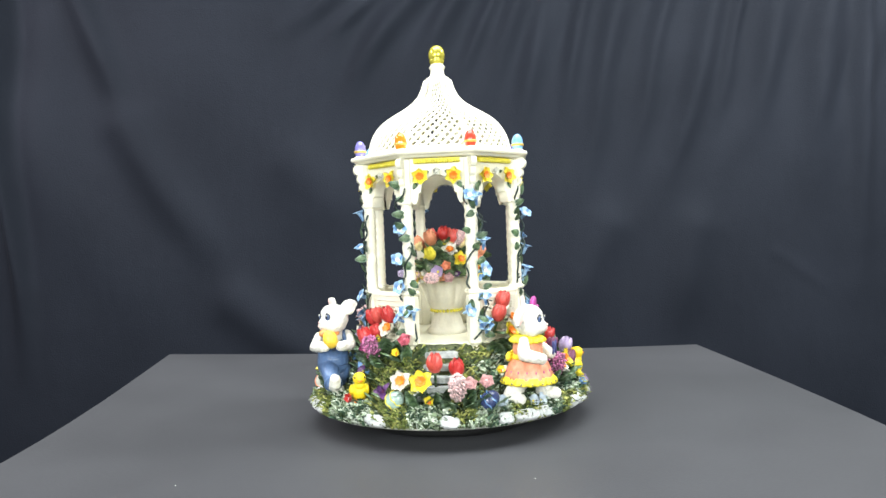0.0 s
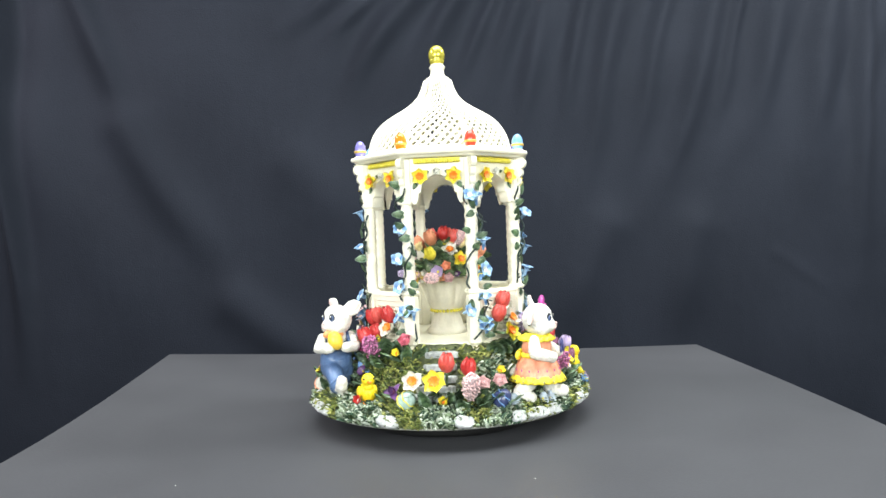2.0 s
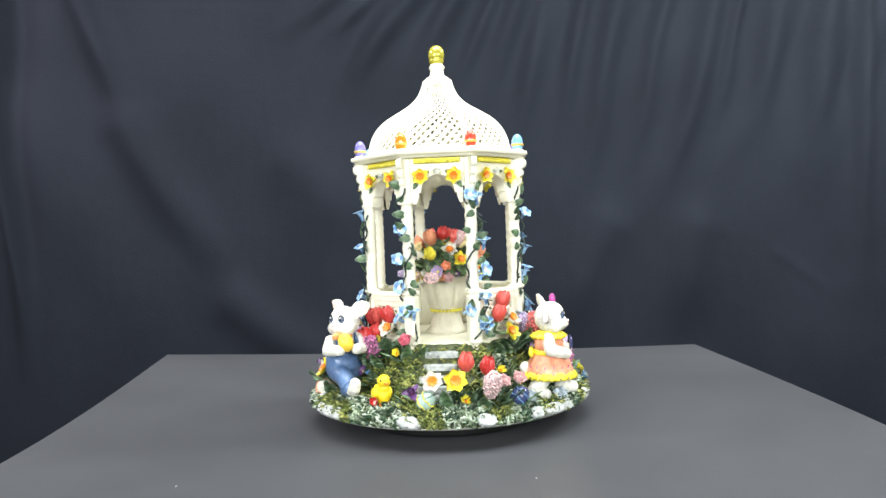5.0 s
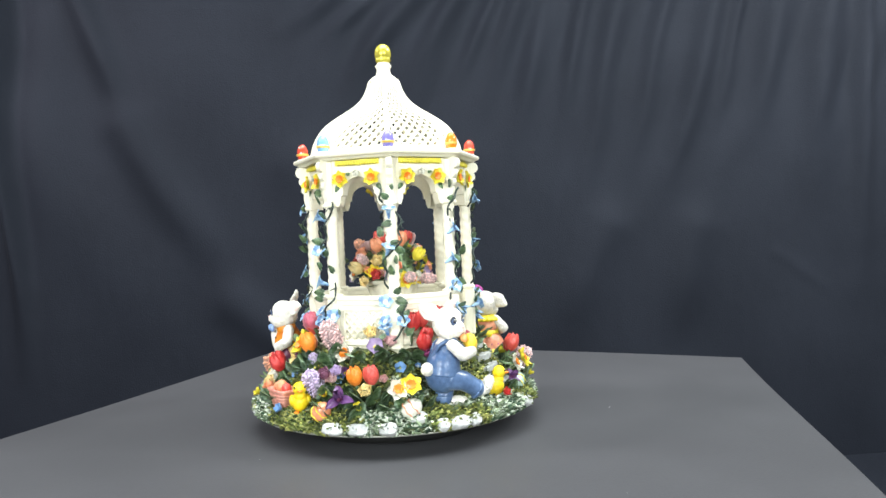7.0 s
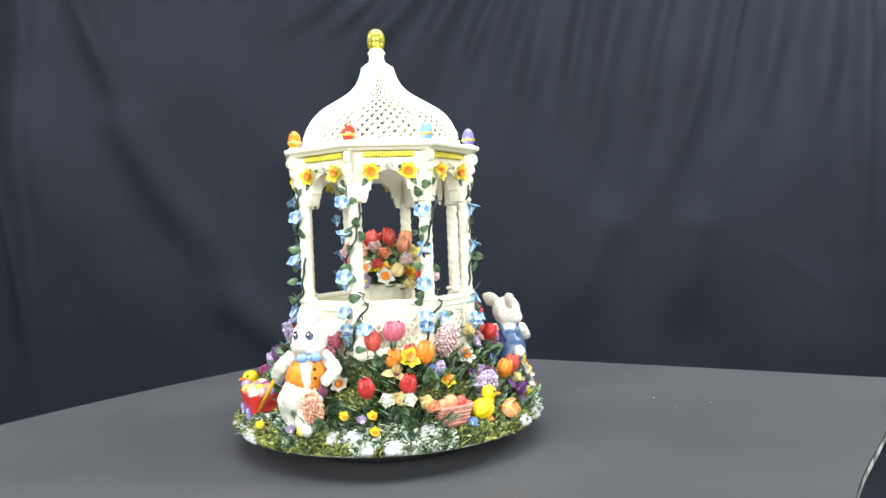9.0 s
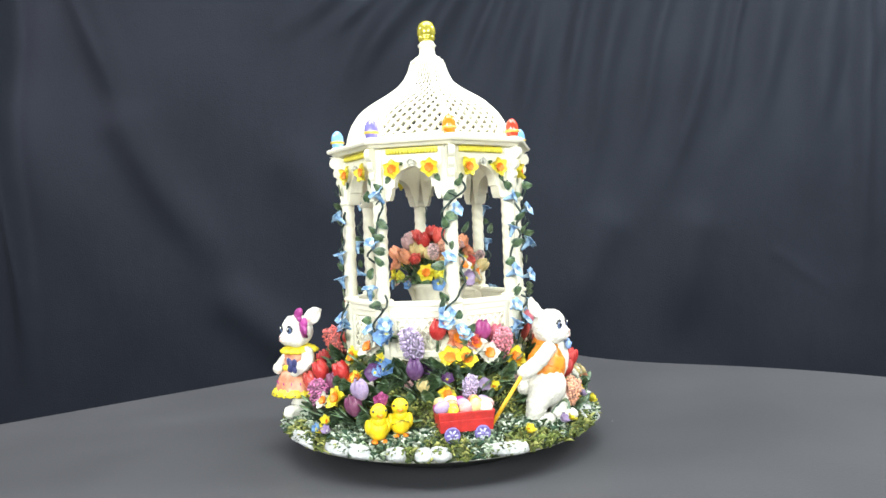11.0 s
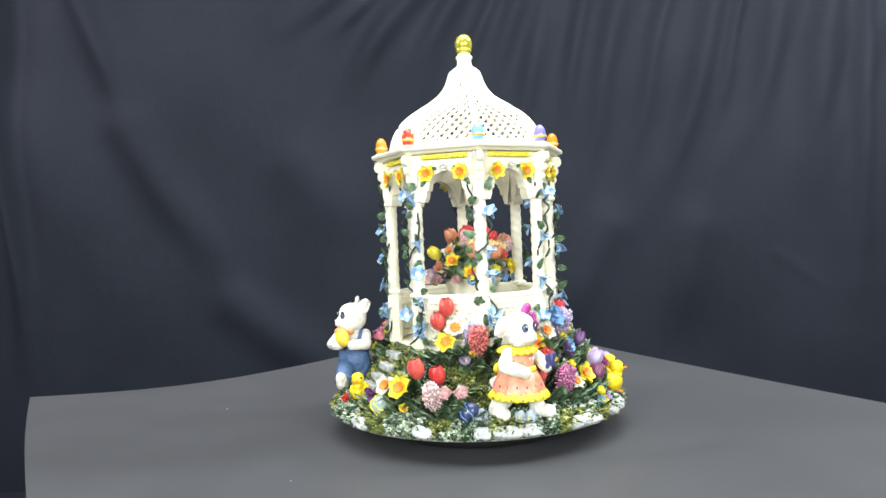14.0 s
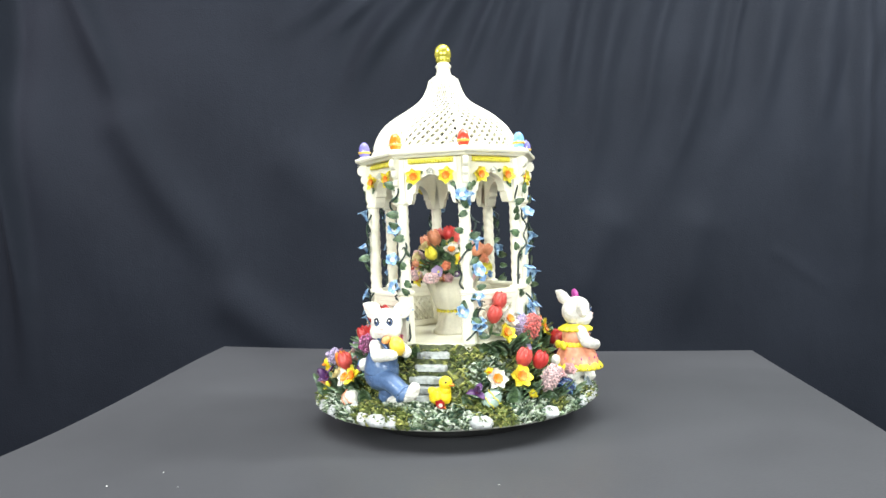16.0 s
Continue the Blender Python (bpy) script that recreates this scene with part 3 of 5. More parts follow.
def petal(s, m, length, width, cup, mat=0, tip=0.6, ruffle=0.0, nu=5, nv=6):
    """A petal that rises along Z from the origin and bends outwards along Y by cup."""
    def fn(u, v):
        w = width * (math.sin(math.pi * min(1.0, v * 0.86 + 0.12)) ** tip)
        x = (u - 0.5) * w
        y = cup * v * v + 0.25 * width * (4 * (u - 0.5) ** 2) * -1 * (1 - 0.3 * v) + ruffle * math.sin(9 * u + 3 * v) * v
        return (x, y, v * length)
    s.grid(fn, nu, nv, mat, m)


def tulip_mesh(c):
    s = Mesh()
    for i in range(6):
        outer = i % 2
        m = pose(0, 0, 0, 0, 0, i * 60) @ Matrix.Translation((0, 0.0020, 0)) @ pose(0, 0, 0, -5 + 6 * outer)
        def fn(u, v, k=outer):
            w = 0.0070 * (math.sin(math.pi * min(1, 0.24 + v * 0.755)) ** 0.95)
            b = math.sin(math.pi * min(1.0, v * 0.8 + 0.1))
            return ((u - 0.5) * w, 0.0026 * b - 0.0042 * (2 * u - 1) ** 2 * 0.45, v * (0.0112 if k else 0.0104))
        s.grid(fn, 6, 7, 0, m)
    s.ell((0, 0, 0.0054), (0.0038, 0.0038, 0.0050), 0, seg=12, rings=8)
    s.tube([(0, 0, 0.0005), (0, 0.0003, -0.006), (0, 0.001, -0.012)], 0.0009, 6, 1)
    return s


def daffodil_mesh(c):
    s = Mesh()
    for i in range(6):
        m = pose(0, 0, 0, 0, 0, i * 60 + 10) @ pose(0, 0, 0, -72 - 6 * (i % 2))
        petal(s, m, 0.0070, 0.0060, -0.0006 + 0.0014 * (i % 3 - 1), 0, 0.8, 0.0006)
        petal(s, m @ Matrix.Translation((0, 0.0003, 0)), 0.0068, 0.0058, -0.0006 + 0.0014 * (i % 3 - 1), 0, 0.8, 0.0006)
    s.lathe([(0.0012, 0.0), (0.0018, 0.0012), (0.0021, 0.0024), (0.0029, 0.0032), (0.0025, 0.0030), (0.0013, 0.0018), (0.0001, 0.0014)], 21, 2, None,
            lambda a, v: 1 + 0.10 * math.sin(7 * a) * (v > 0.4))
    s.tube([(0, 0, 0.0005), (0, 0.002, -0.004), (0, 0.006, -0.008)], 0.0008, 6, 1)
    return s


def hyacinth_mesh(c):
    s = Mesh()
    rnd = random.Random(3)
    for i in range(190):
        v = (i + 0.5) / 190
        a = i * 2.39996
        r = 0.0044 * math.sin(math.pi * (0.12 + 0.86 * (1 - v))) ** 0.6 * rnd.uniform(0.9, 1.12)
        z = v * 0.0165
        p = (r * math.cos(a), r * math.sin(a), z)
        q = rnd.uniform(0.0005, 0.0009)
        s.ell(p, (q, q * 1.9, q * 0.5), rnd.choice((0, 2)), seg=5, rings=4, rot=(rnd.uniform(0, 180), rnd.uniform(0, 180), 0))
    s.ell((0, 0, 0.008), (0.0037, 0.0037, 0.0085), 0, seg=8, rings=6)
    s.tube([(0, 0, 0.0005), (0, 0, -0.010)], 0.0010, 6, 1)
    return s


def rose_mesh(c):
    s = Mesh()
    for k, (n, r, h, t) in enumerate(((5, 0.0026, 0.0048, -34), (4, 0.0016, 0.0050, -18), (3, 0.0008, 0.0048, -6))):
        for i in range(n):
            m = pose(0, 0, 0, 0, 0, i * 360 / n + 25 * k) @ Matrix.Translation((0, r * 0.4, 0)) @ pose(0, 0, 0, t)
            petal(s, m, h, 0.0052 - 0.0008 * k, 0.0006, 0, 0.45, 0.0003)
    s.ell((0, 0, 0.0016), (0.0026, 0.0026, 0.0024), 0, seg=10, rings=6)
    s.tube([(0, 0, 0), (0, 0.001, -0.008)], 0.0008, 6, 1)
    return s


def pansy_mesh(c):
    s = Mesh()
    for i in range(5):
        m = pose(0, 0, 0, 0, 0, i * 72) @ pose(0, 0, 0, -70)
        petal(s, m, 0.0056, 0.0062, -0.0008, 0, 0.42, 0.0003)
        petal(s, m @ Matrix.Translation((0, 0.0002, 0)), 0.0026, 0.0030, -0.0002, 2, 0.5)
    s.ell((0, 0, 0.0006), 0.0010, 3, seg=8, rings=5)
    s.tube([(0, 0, 0), (0, 0.002, -0.007)], 0.0008, 6, 1)
    return s


def primrose_mesh(c):
    s = Mesh()
    for i in range(5):
        m = pose(0, 0, 0, 0, 0, i * 72) @ pose(0, 0, 0, -46 - 8 * (i % 2))
        petal(s, m, 0.0044, 0.0034, -0.0010, 0, 0.55, 0.0005)
    s.lathe([(0.0004, 0.0004), (0.0013, 0.0010), (0.0010, 0.0016), (0.0001, 0.0012)], 10, 2)
    s.tube([(0, 0, 0.0003), (0, 0.001, -0.006)], 0.0007, 6, 1)
    return s


def iris_mesh(c):
    s = Mesh()
    for i in range(6):
        t = -20 if i % 2 else -62
        m = pose(0, 0, 0, 0, 0, i * 60) @ pose(0, 0, 0, t)
        petal(s, m, 0.0085, 0.0058, -0.0012 if i % 2 else 0.0030, 0, 0.6, 0.0006)
    s.ell((0, 0, 0.0018), (0.0018, 0.0018, 0.0022), 2, seg=8, rings=5)
    s.tube([(0, 0, 0), (0, 0.001, -0.010)], 0.0009, 6, 1)
    return s


KINDS = {"tulip": (tulip_mesh, 22), "daffodil": (daffodil_mesh, 62), "hyacinth": (hyacinth_mesh, 28), "rose": (rose_mesh, 48), "pansy": (pansy_mesh, 60),
         "primrose": (primrose_mesh, 50), "iris": (iris_mesh, 40)}


def bloom(kind, parent, m, colour, size=1.0, flat=False):
    key = (kind, colour, flat)
    if key not in BLOOMS:
        light = tuple(min(1.0, q * 1.35 + 0.12) for q in colour)
        heart = {"daffodil": ORANGE if colour != YELLOW else (0.80, 0.22, 0.015), "primrose": ORANGE if colour == YELLOW else WHITE, "pansy": WHITE, "hyacinth": light, "iris": PLUM}.get(kind, colour)
        if kind == "hyacinth":
            grey = sum(colour) / 3
            colour = tuple(0.60 * q + 0.40 * grey for q in colour)
        soft = tuple(min(1.0, q * 1.2 + 0.03) for q in colour)
        blend = {"tulip": soft, "rose": light}.get(kind)
        first = paint(colour, 0.36, second=blend) if blend else paint(colour, 0.36)
        s = KINDS[kind][0](colour)
        if flat:
            keep = [i for i, k in enumerate(s.k) if k != 1]
            s.f, s.k, s.s = [s.f[i] for i in keep], [s.k[i] for i in keep], [s.s[i] for i in keep]
        BLOOMS[key] = s.make(kind, [first, LEAF, paint(heart, 0.38), paint(YELLOW)], parent, "painted %s %s" % (WORD[key[1]], kind))
        ob = BLOOMS[key]
    else:
        ob = again(BLOOMS[key], Matrix.Identity(4), parent)
    ob.matrix_basis = m @ Matrix.Scale(size, 4)
    return ob


LEAVES = {}


def strap(parent, a, r, length, lean, spin, wide=1.0):
    """A long leaf that grows out of the ground and bends outwards."""
    if "strap" not in LEAVES:
        s = Mesh()
        for off in (0.0, 0.0005):
            def fn(u, v, o=off):
                w = 0.0088 * math.sin(math.pi * min(1, 0.20 + 0.79 * v)) ** 0.75
                x = (u - 0.5) * w
                return (x, -0.0062 * v * v - 0.42 * abs(x) + 0.0004 * math.sin(14 * v + 5 * u) + o * (1 - v), 0.016 * v)
            s.grid(fn, 7, 10)
        s.k = [1 if i % 6 in (0, 5) else 0 for i in range(len(s.k))]
        LEAVES["strap"] = s.make("leaf", [LEAF, RIM], parent, "dark green strap leaf with a pale edge")
        ob = LEAVES["strap"]
    else:
        ob = again(LEAVES["strap"], Matrix.Identity(4), parent)
    k = length / 0.016
    r = max(r, 0.0585)
    ob.matrix_basis = Matrix.Translation(at(r, a, slope(r) - 0.0008)) @ pose(0, 0, 0, 0, 0, a + spin) @ pose(0, 0, 0, lean) @ Matrix.Diagonal((k * wide, k, k, 1))
    return ob


GROW = random.Random(11)


def plant(kind, parent, a, r, z, colour, size=1.0, leaves=2):
    lean = KINDS[kind][1] + GROW.uniform(-7, 7)
    low = {"tulip": 0.0050, "hyacinth": 0.0075, "rose": 0.0015, "iris": 0.003}.get(kind, 0.0) * size
    m = Matrix.Translation(at(r, a, z)) @ pose(0, 0, 0, 0, 0, a + GROW.uniform(-14, 14)) @ pose(0, 0, 0, lean) @ Matrix.Translation((0, 0, -low)) @ pose(0, 0, 0, 0, 0, GROW.uniform(-30, 30))
    bloom(kind, parent, m, colour, size)
    high = max(0.009, min(0.0155, z - slope(r) + 0.004))
    for i in range(leaves):
        side = (-1) ** i
        strap(parent, a + side * GROW.uniform(2, 5), r - GROW.uniform(0.0015, 0.0055), high * GROW.uniform(0.85, 1.15), GROW.uniform(10, 40), side * GROW.uniform(15, 60), GROW.uniform(1.0, 1.45))


def tulip(parent, a, r, z, colour, size=1.0):
    plant("tulip", parent, a, r, z, colour, size, 3)


def daffodil(parent, a, r, z, colour, size=1.0):
    plant("daffodil", parent, a, r, z, colour, size, 2)


def hyacinth(parent, a, r, z, colour, size=1.0):
    plant("hyacinth", parent, a, r, z, colour, size, 3)


def rose(parent, a, r, z, colour, size=1.0):
    plant("rose", parent, a, r, z, colour, size, 2)


def pansy(parent, a, r, z, colour, size=1.0):
    plant("pansy", parent, a, r, z, colour, size, 1)


def primrose(parent, a, r, z, colour, size=1.0):
    plant("primrose", parent, a, r, z, colour, size, 1 if z > 0.03 else 0)


def iris(parent, a, r, z, colour, size=1.0):
    plant("iris", parent, a, r, z, colour, size, 3)


def pebble(parent, a, r, z, colour, size=1.0):
    for d in (-2.2, 0.4, 2.6):
        plant("pansy", parent, a + d, r - 0.001 * abs(d), z + 0.0006, PALE, 0.75, 0)


def stone(parent, a, r, wide, colour=None):
    """An irregular flat-sided stone set in the turf."""
    rnd = random.Random(int(a * 10) + 7)
    s = Mesh()
    off = Vector((rnd.uniform(0, 50), 0, 0))

    def fn(u, v):
        t, b = u * math.tau, (v - 0.5) * math.pi * 0.998
        p = Vector((abs(math.cos(b)) ** 0.45 * math.copysign(abs(math.cos(t)) ** 0.7, math.cos(t)), abs(math.cos(b)) ** 0.45 * math.copysign(abs(math.sin(t)) ** 0.7, math.sin(t)), math.copysign(abs(math.sin(b)) ** 0.6, math.sin(b))))
        p *= 1 + 0.20 * noise.noise(p * 1.2 + off) + 0.10 * noise.noise(p * 3.1 + off)
        return (p.x * wide * 0.80, p.y * 0.0036, p.z * 0.0030)
    s.grid(fn, 14, 9, 0, None, True)
    z = slope(r) + 0.0006
    if r > 0.093:
        r, z = 0.0950, 0.0174
    ob = s.make("stone", paint(colour, 0.55, bump=0.5, bump_scale=500) if colour else STONE, parent, "rough pale stone" if not colour else "rough bluish stone")
    ob.matrix_basis = Matrix.Translation(at(r - 0.0008, a, z)) @ pose(0, 0, 0, 0, 0, a + rnd.uniform(-8, 8)) @ pose(0, 0, 0, (60 if r > 0.093 else 40) + rnd.uniform(-8, 8), rnd.uniform(-8, 8))


def egg(parent, a, r, z, colour, size=1.0):
    s = Mesh()
    s.lathe([(0.0001, -0.0050), (0.0028, -0.0042), (0.0044, -0.0018), (0.0046, 0.0006), (0.0040, 0.0032), (0.0026, 0.0052), (0.0010, 0.0061), (0.0001, 0.0063)], 20)
    for q in (-0.0016, 0.0022):
        rr = 0.00462 if q < 0 else 0.00445
        s.tube([(rr * math.cos(t), rr * math.sin(t), q + 0.0003 * math.sin(6 * t)) for t in np.linspace(0, math.tau, 30)], 0.0003, 4, 1)
    ob = s.make("egg", [paint(colour, 0.22, coat=0.3), paint({NAVY: SKY, WHITE: PEACH}.get(colour, YELLOW), 0.3)], parent, "painted %s egg lying in the grass" % WORD[colour])
    ob.matrix_basis = Matrix.Translation(at(r, a, slope(r) + 0.0044)) @ pose(0, 0, 0, 0, 0, a + 40) @ pose(0, 0, 0, 35, 40) @ Matrix.Scale(1.18, 4)


# ---- climbing morning glories on the posts ----
def heart_leaf(parent, m, size=1.0):
    if "heart" not in LEAVES:
        s = Mesh()
        for o in (0, 0.0003):
            def fn(u, v, o=o):
                t = v
                w = 0.0064 * (math.sin(math.pi * min(1.0, t * 0.9 + 0.06)) ** 0.6) * (1.05 - 0.55 * t)
                x = (u - 0.5) * w
                return (x, 0.15 * abs(x) + 0.0012 * t * t + o, 0.0068 * t - 0.0012 * abs(u - 0.5) * 2 * (1 - t) * 0.8)
            s.grid(fn, 7, 7)
        s.k = [1 if i % 6 in (0, 5) else 0 for i in range(len(s.k))]
        LEAVES["heart"] = s.make("leaf", [LEAF, RIM], parent, "dark green heart-shaped leaf")
        ob = LEAVES["heart"]
    else:
        ob = again(LEAVES["heart"], Matrix.Identity(4), parent)
    ob.matrix_basis = m @ Matrix.Scale(size, 4)


def glory(parent, m, size=1.0):
    if "glory" not in LEAVES:
        s = Mesh()
        s.lathe([(0.0008, -0.0060), (0.0012, -0.0030), (0.0018, 0.0), (0.0028, 0.0016), (0.0047, 0.0024), (0.0049, 0.0021), (0.0046, 0.0019)], 20, 0, None,
                lambda a, v: 1 + 0.13 * math.cos(5 * a) * (v > 0.6))
        s.lathe([(0.0045, 0.00235), (0.0030, 0.0017), (0.0016, 0.0006), (0.0001, -0.0012)], 20, 0, None, lambda a, v: 1 + 0.13 * math.cos(5 * a) * (v < 0.2))
        s.lathe([(0.0019, 0.0012), (0.0012, 0.0008), (0.0001, -0.0004)], 12, 1)
        LEAVES["glory"] = s.make("blossom", [BLUE, paint(WHITE)], parent, "sky-blue morning glory blossom")
        ob = LEAVES["glory"]
    else:
        ob = again(LEAVES["glory"], Matrix.Identity(4), parent)
    ob.matrix_basis = m @ Matrix.Scale(size, 4)


def vine(corner, blossoms, leaves, seed):
    """A climbing stem round one post, with blossoms and leaves at (angle, height)."""
    rnd = random.Random(seed)
    s = Mesh()
    p0 = rnd.uniform(0, 6)
    pts = []
    for i in range(70):
        z = 0.0600 + i * (0.1570 - 0.0600) / 69
        t = p0 + i * 0.17 + 0.5 * math.sin(i * 0.31)
        rr = (0.0052 if RAIL < z < SPRING else 0.0066) + 0.0012 * math.sin(i * 0.7 + seed)
        c = at(RC, corner, z)
        u = at(1, corner, 0)
        w = at(1, corner + 90, 0)
        pts.append(c + u * (rr * abs(math.cos(t * 0.5)) + 0.0004) + w * rr * math.sin(t))
    s.tube(pts, 0.00066, 5)
    for k in range(4):
        i = rnd.randrange(8, 62)
        e = pts[i]
        s.tube([e, e + at(0.002, corner + rnd.uniform(-90, 90), 0.002), e + at(0.0035, corner + rnd.uniform(-90, 90), rnd.uniform(-0.002, 0.005))], 0.0004, 4)
    stem = s.make("vine", STEM, box, "dark vine climbing the post with blue blossoms")
    for a, z in blossoms:
        a = corner + max(-5.5, min(5.5, a - corner))
        m = Matrix.Translation(at(RC + 0.0062, a, z)) @ pose(0, 0, 0, 0, 0, a + rnd.uniform(-40, 40)) @ pose(0, 0, 0, rnd.uniform(5, 75))
        glory(stem, m, rnd.uniform(0.82, 1.0))
    for a, z in leaves:
        m = Matrix.Translation(at(RC + 0.0050, a, z)) @ pose(0, 0, 0, 0, 0, a + rnd.uniform(-35, 35)) @ pose(0, 0, 0, rnd.uniform(10, 50), rnd.uniform(-130, 130))
        heart_leaf(stem, m, rnd.uniform(0.8, 1.1))


def build_vines():
    rnd = random.Random(2)
    marks = {0: [(-69, 0.143), (-70, 0.1195), (-74, 0.0865), (-78, 0.0745)], 1: [(-25, 0.1305), (-27.5, 0.1115), (-26, 0.094), (-23, 0.078)],
             2: [(20, 0.151), (24, 0.1495), (29, 0.1215), (30, 0.1035), (31, 0.0855), (30, 0.0665)], 3: [(78, 0.139), (72, 0.116), (80, 0.1015), (74, 0.078)],
             4: [(116, 0.150), (111, 0.123), (108, 0.0965), (118, 0.072)], 5: [(159, 0.140), (154, 0.1135), (152, 0.0832), (160, 0.0735)],
             6: [(-154, 0.147), (-150, 0.1285), (-156, 0.104), (-160, 0.0845), (-152, 0.074)], 7: [(-109, 0.1405), (-114, 0.119), (-116, 0.099), (-124, 0.080), (-112, 0.074)]}
    for k, corner in enumerate(CORNERS):
        leaves = []
        for z in (0.063, 0.069, 0.074, 0.081, 0.087, 0.094, 0.1045, 0.109, 0.1165, 0.124, 0.131, 0.137, 0.1475, 0.1555):
            leaves.append((corner + rnd.uniform(-7, 7), z + rnd.uniform(-0.004, 0.004)))
        low = [(corner + d, 0.070 + 0.004 * ((k + j) % 3)) for j, d in enumerate((-5.5, 5.0))]
        vine(corner, marks[k] + low, leaves, 20 + k)


def build_frieze(panels):
    for i, p in enumerate(panels):
        for sx in (-1, 1):
            m = Matrix.Translation((sx * 0.0106, -0.0042, 0.1640)) @ pose(0, 0, 0, 86, 0, 0) @ pose(0, 0, 0, 0, 0, 20 * i + 25 * sx)
            bloom("daffodil", p, m, YELLOW, 0.86, True)
            for t, dz, dx in ((150, -0.004, 0.0028), (70, 0.0028, -0.0052)):
                heart_leaf(p, Matrix.Translation((sx * (0.0106 + dx), -0.0030, 0.1640 + dz)) @ pose(0, 0, 0, 0, 0, 0) @ pose(0, 0, 0, 8, sx * t, 0), 0.62 if t > 100 else 0.42)
        bloom("rose", p, Matrix.Translation((0, -0.0030, 0.1672)) @ pose(0, 0, 0, 88), WHITE, 0.62, True)


# ---- bouquet in the urn ----
def build_bouquet(urn):
    s = Mesh()

    def fn(u, v):
        a, b = u * math.tau, v * math.pi / 2
        k = 1 + 0.18 * noise.noise((math.cos(a) * 2, math.sin(a) * 2, v * 4))
        return (0.0165 * k * math.cos(b) * math.cos(a), 0.0165 * k * math.cos(b) * math.sin(a), 0.0955 + 0.024 * k * math.sin(b))
    s.grid(fn, 24, 9, 0, None, True)
    clump = s.make("bouquet", LEAF, box, "bouquet of mixed painted flowers in the urn")

    def put(kind, a, up, colour, size=1.0, out=1.0):
        colour = {PINK: ROSE, ORANGE: PEACH}.get(colour, colour) if up < 60 else colour
        b = radians(max(up, -3))
        n = at(math.cos(b), a, math.sin(b))
        p = Vector((n.x * 0.0252 * out, n.y * 0.0252 * out, 0.0992 + 0.0240 * n.z * out))
        lean = 90 - up
        m = Matrix.Translation(p) @ pose(0, 0, 0, 0, 0, a) @ pose(0, 0, 0, lean * (0.75 if kind == "tulip" else 0.95)) @ pose(0, 0, 0, 0, 0, 37 * up)
        bloom(kind, clump, m, colour, size * 0.88)
    for args in (("tulip", 0, 84, RED), ("tulip", 40, 66, CORAL), ("tulip", -40, 62, PEACH, 1.1), ("rose", -75, 48, CREAMY, 1.2), ("tulip", 80, 52, PINK),
                 ("tulip", -20, 30, YELLOW), ("daffodil", 30, 24, YELLOW), ("daffodil", 14, 42, WHITE), ("daffodil", -48, -8, YELLOW, 1.05), ("rose", 5, 14, PEACH),
                 ("pansy", -8, 6, LILAC), ("rose", 8, -8, PINK), ("rose", -60, 18, PEACH), ("tulip", 62, 34, PEACH), ("primrose", -28, 4, WHITE),
                 ("daffodil", 60, 6, YELLOW), ("rose", 75, 22, ORANGE, 1.2), ("pansy", 62, -10, SKY), ("tulip", 100, 30, ORANGE), ("rose", 95, 8, YELLOW),
                 ("tulip", 120, 58, RED), ("rose", 118, 30, CORAL, 1.2), ("daffodil", 135, 12, YELLOW), ("rose", 150, 10, YELLOW, 1.1), ("pansy", 150, -10, SKY),
                 ("hyacinth", 160, 42, PEACH, 0.8), ("tulip", 165, 72, CORAL), ("daffodil", -170, 20, WHITE), ("rose", -160, 52, ROSE, 1.4), ("pansy", -168, 2, LILAC, 1.2),
                 ("hyacinth", 178, 44, PEACH, 0.85), ("rose", -150, 26, CORAL), ("daffodil", -140, 8, WHITE), ("rose", -140, 40, PEACH, 1.3), ("tulip", -125, 12, CREAMY), ("hyacinth", -112, 26, ROSE, 0.7),
                 ("tulip", -100, 50, ORANGE), ("rose", -90, 26, CREAMY, 1.3), ("rose", -90, 6, RED, 1.1), ("hyacinth", -72, 2, LILAC, 0.6), ("tulip", -120, 70, CORAL),
                 ("rose", 40, -10, ROSE), ("primrose", 110, -12, SKY, 1.2), ("rose", -110, -8, CREAMY, 1.1), ("primrose", 20, 2, PURPLE)):
        put(*args)
    rnd = random.Random(6)
    for i in range(52):
        a, up = i * 137.5, -10 + 80 * ((i * 0.618) % 1)
        kind, c = rnd.choice((("rose", CREAMY), ("rose", PEACH), ("daffodil", WHITE), ("daffodil", YELLOW), ("rose", ROSE), ("rose", CREAMY), ("hyacinth", ROSE), ("tulip", CREAMY)))
        put(kind, a, up, c, 0.82, 0.92)
    for i in range(40):
        a, up = rnd.uniform(0, 360), rnd.uniform(-12, 60)
        b = radians(up)
        n = at(math.cos(b), a, math.sin(b))
        m = Matrix.Translation((n.x * 0.018, n.y * 0.018, 0.0975 + 0.025 * n.z)) @ pose(0, 0, 0, 0, 0, a) @ pose(0, 0, 0, 100 - up, 0, rnd.uniform(-60, 60))
        heart_leaf(clump, m, rnd.uniform(0.8, 1.25))


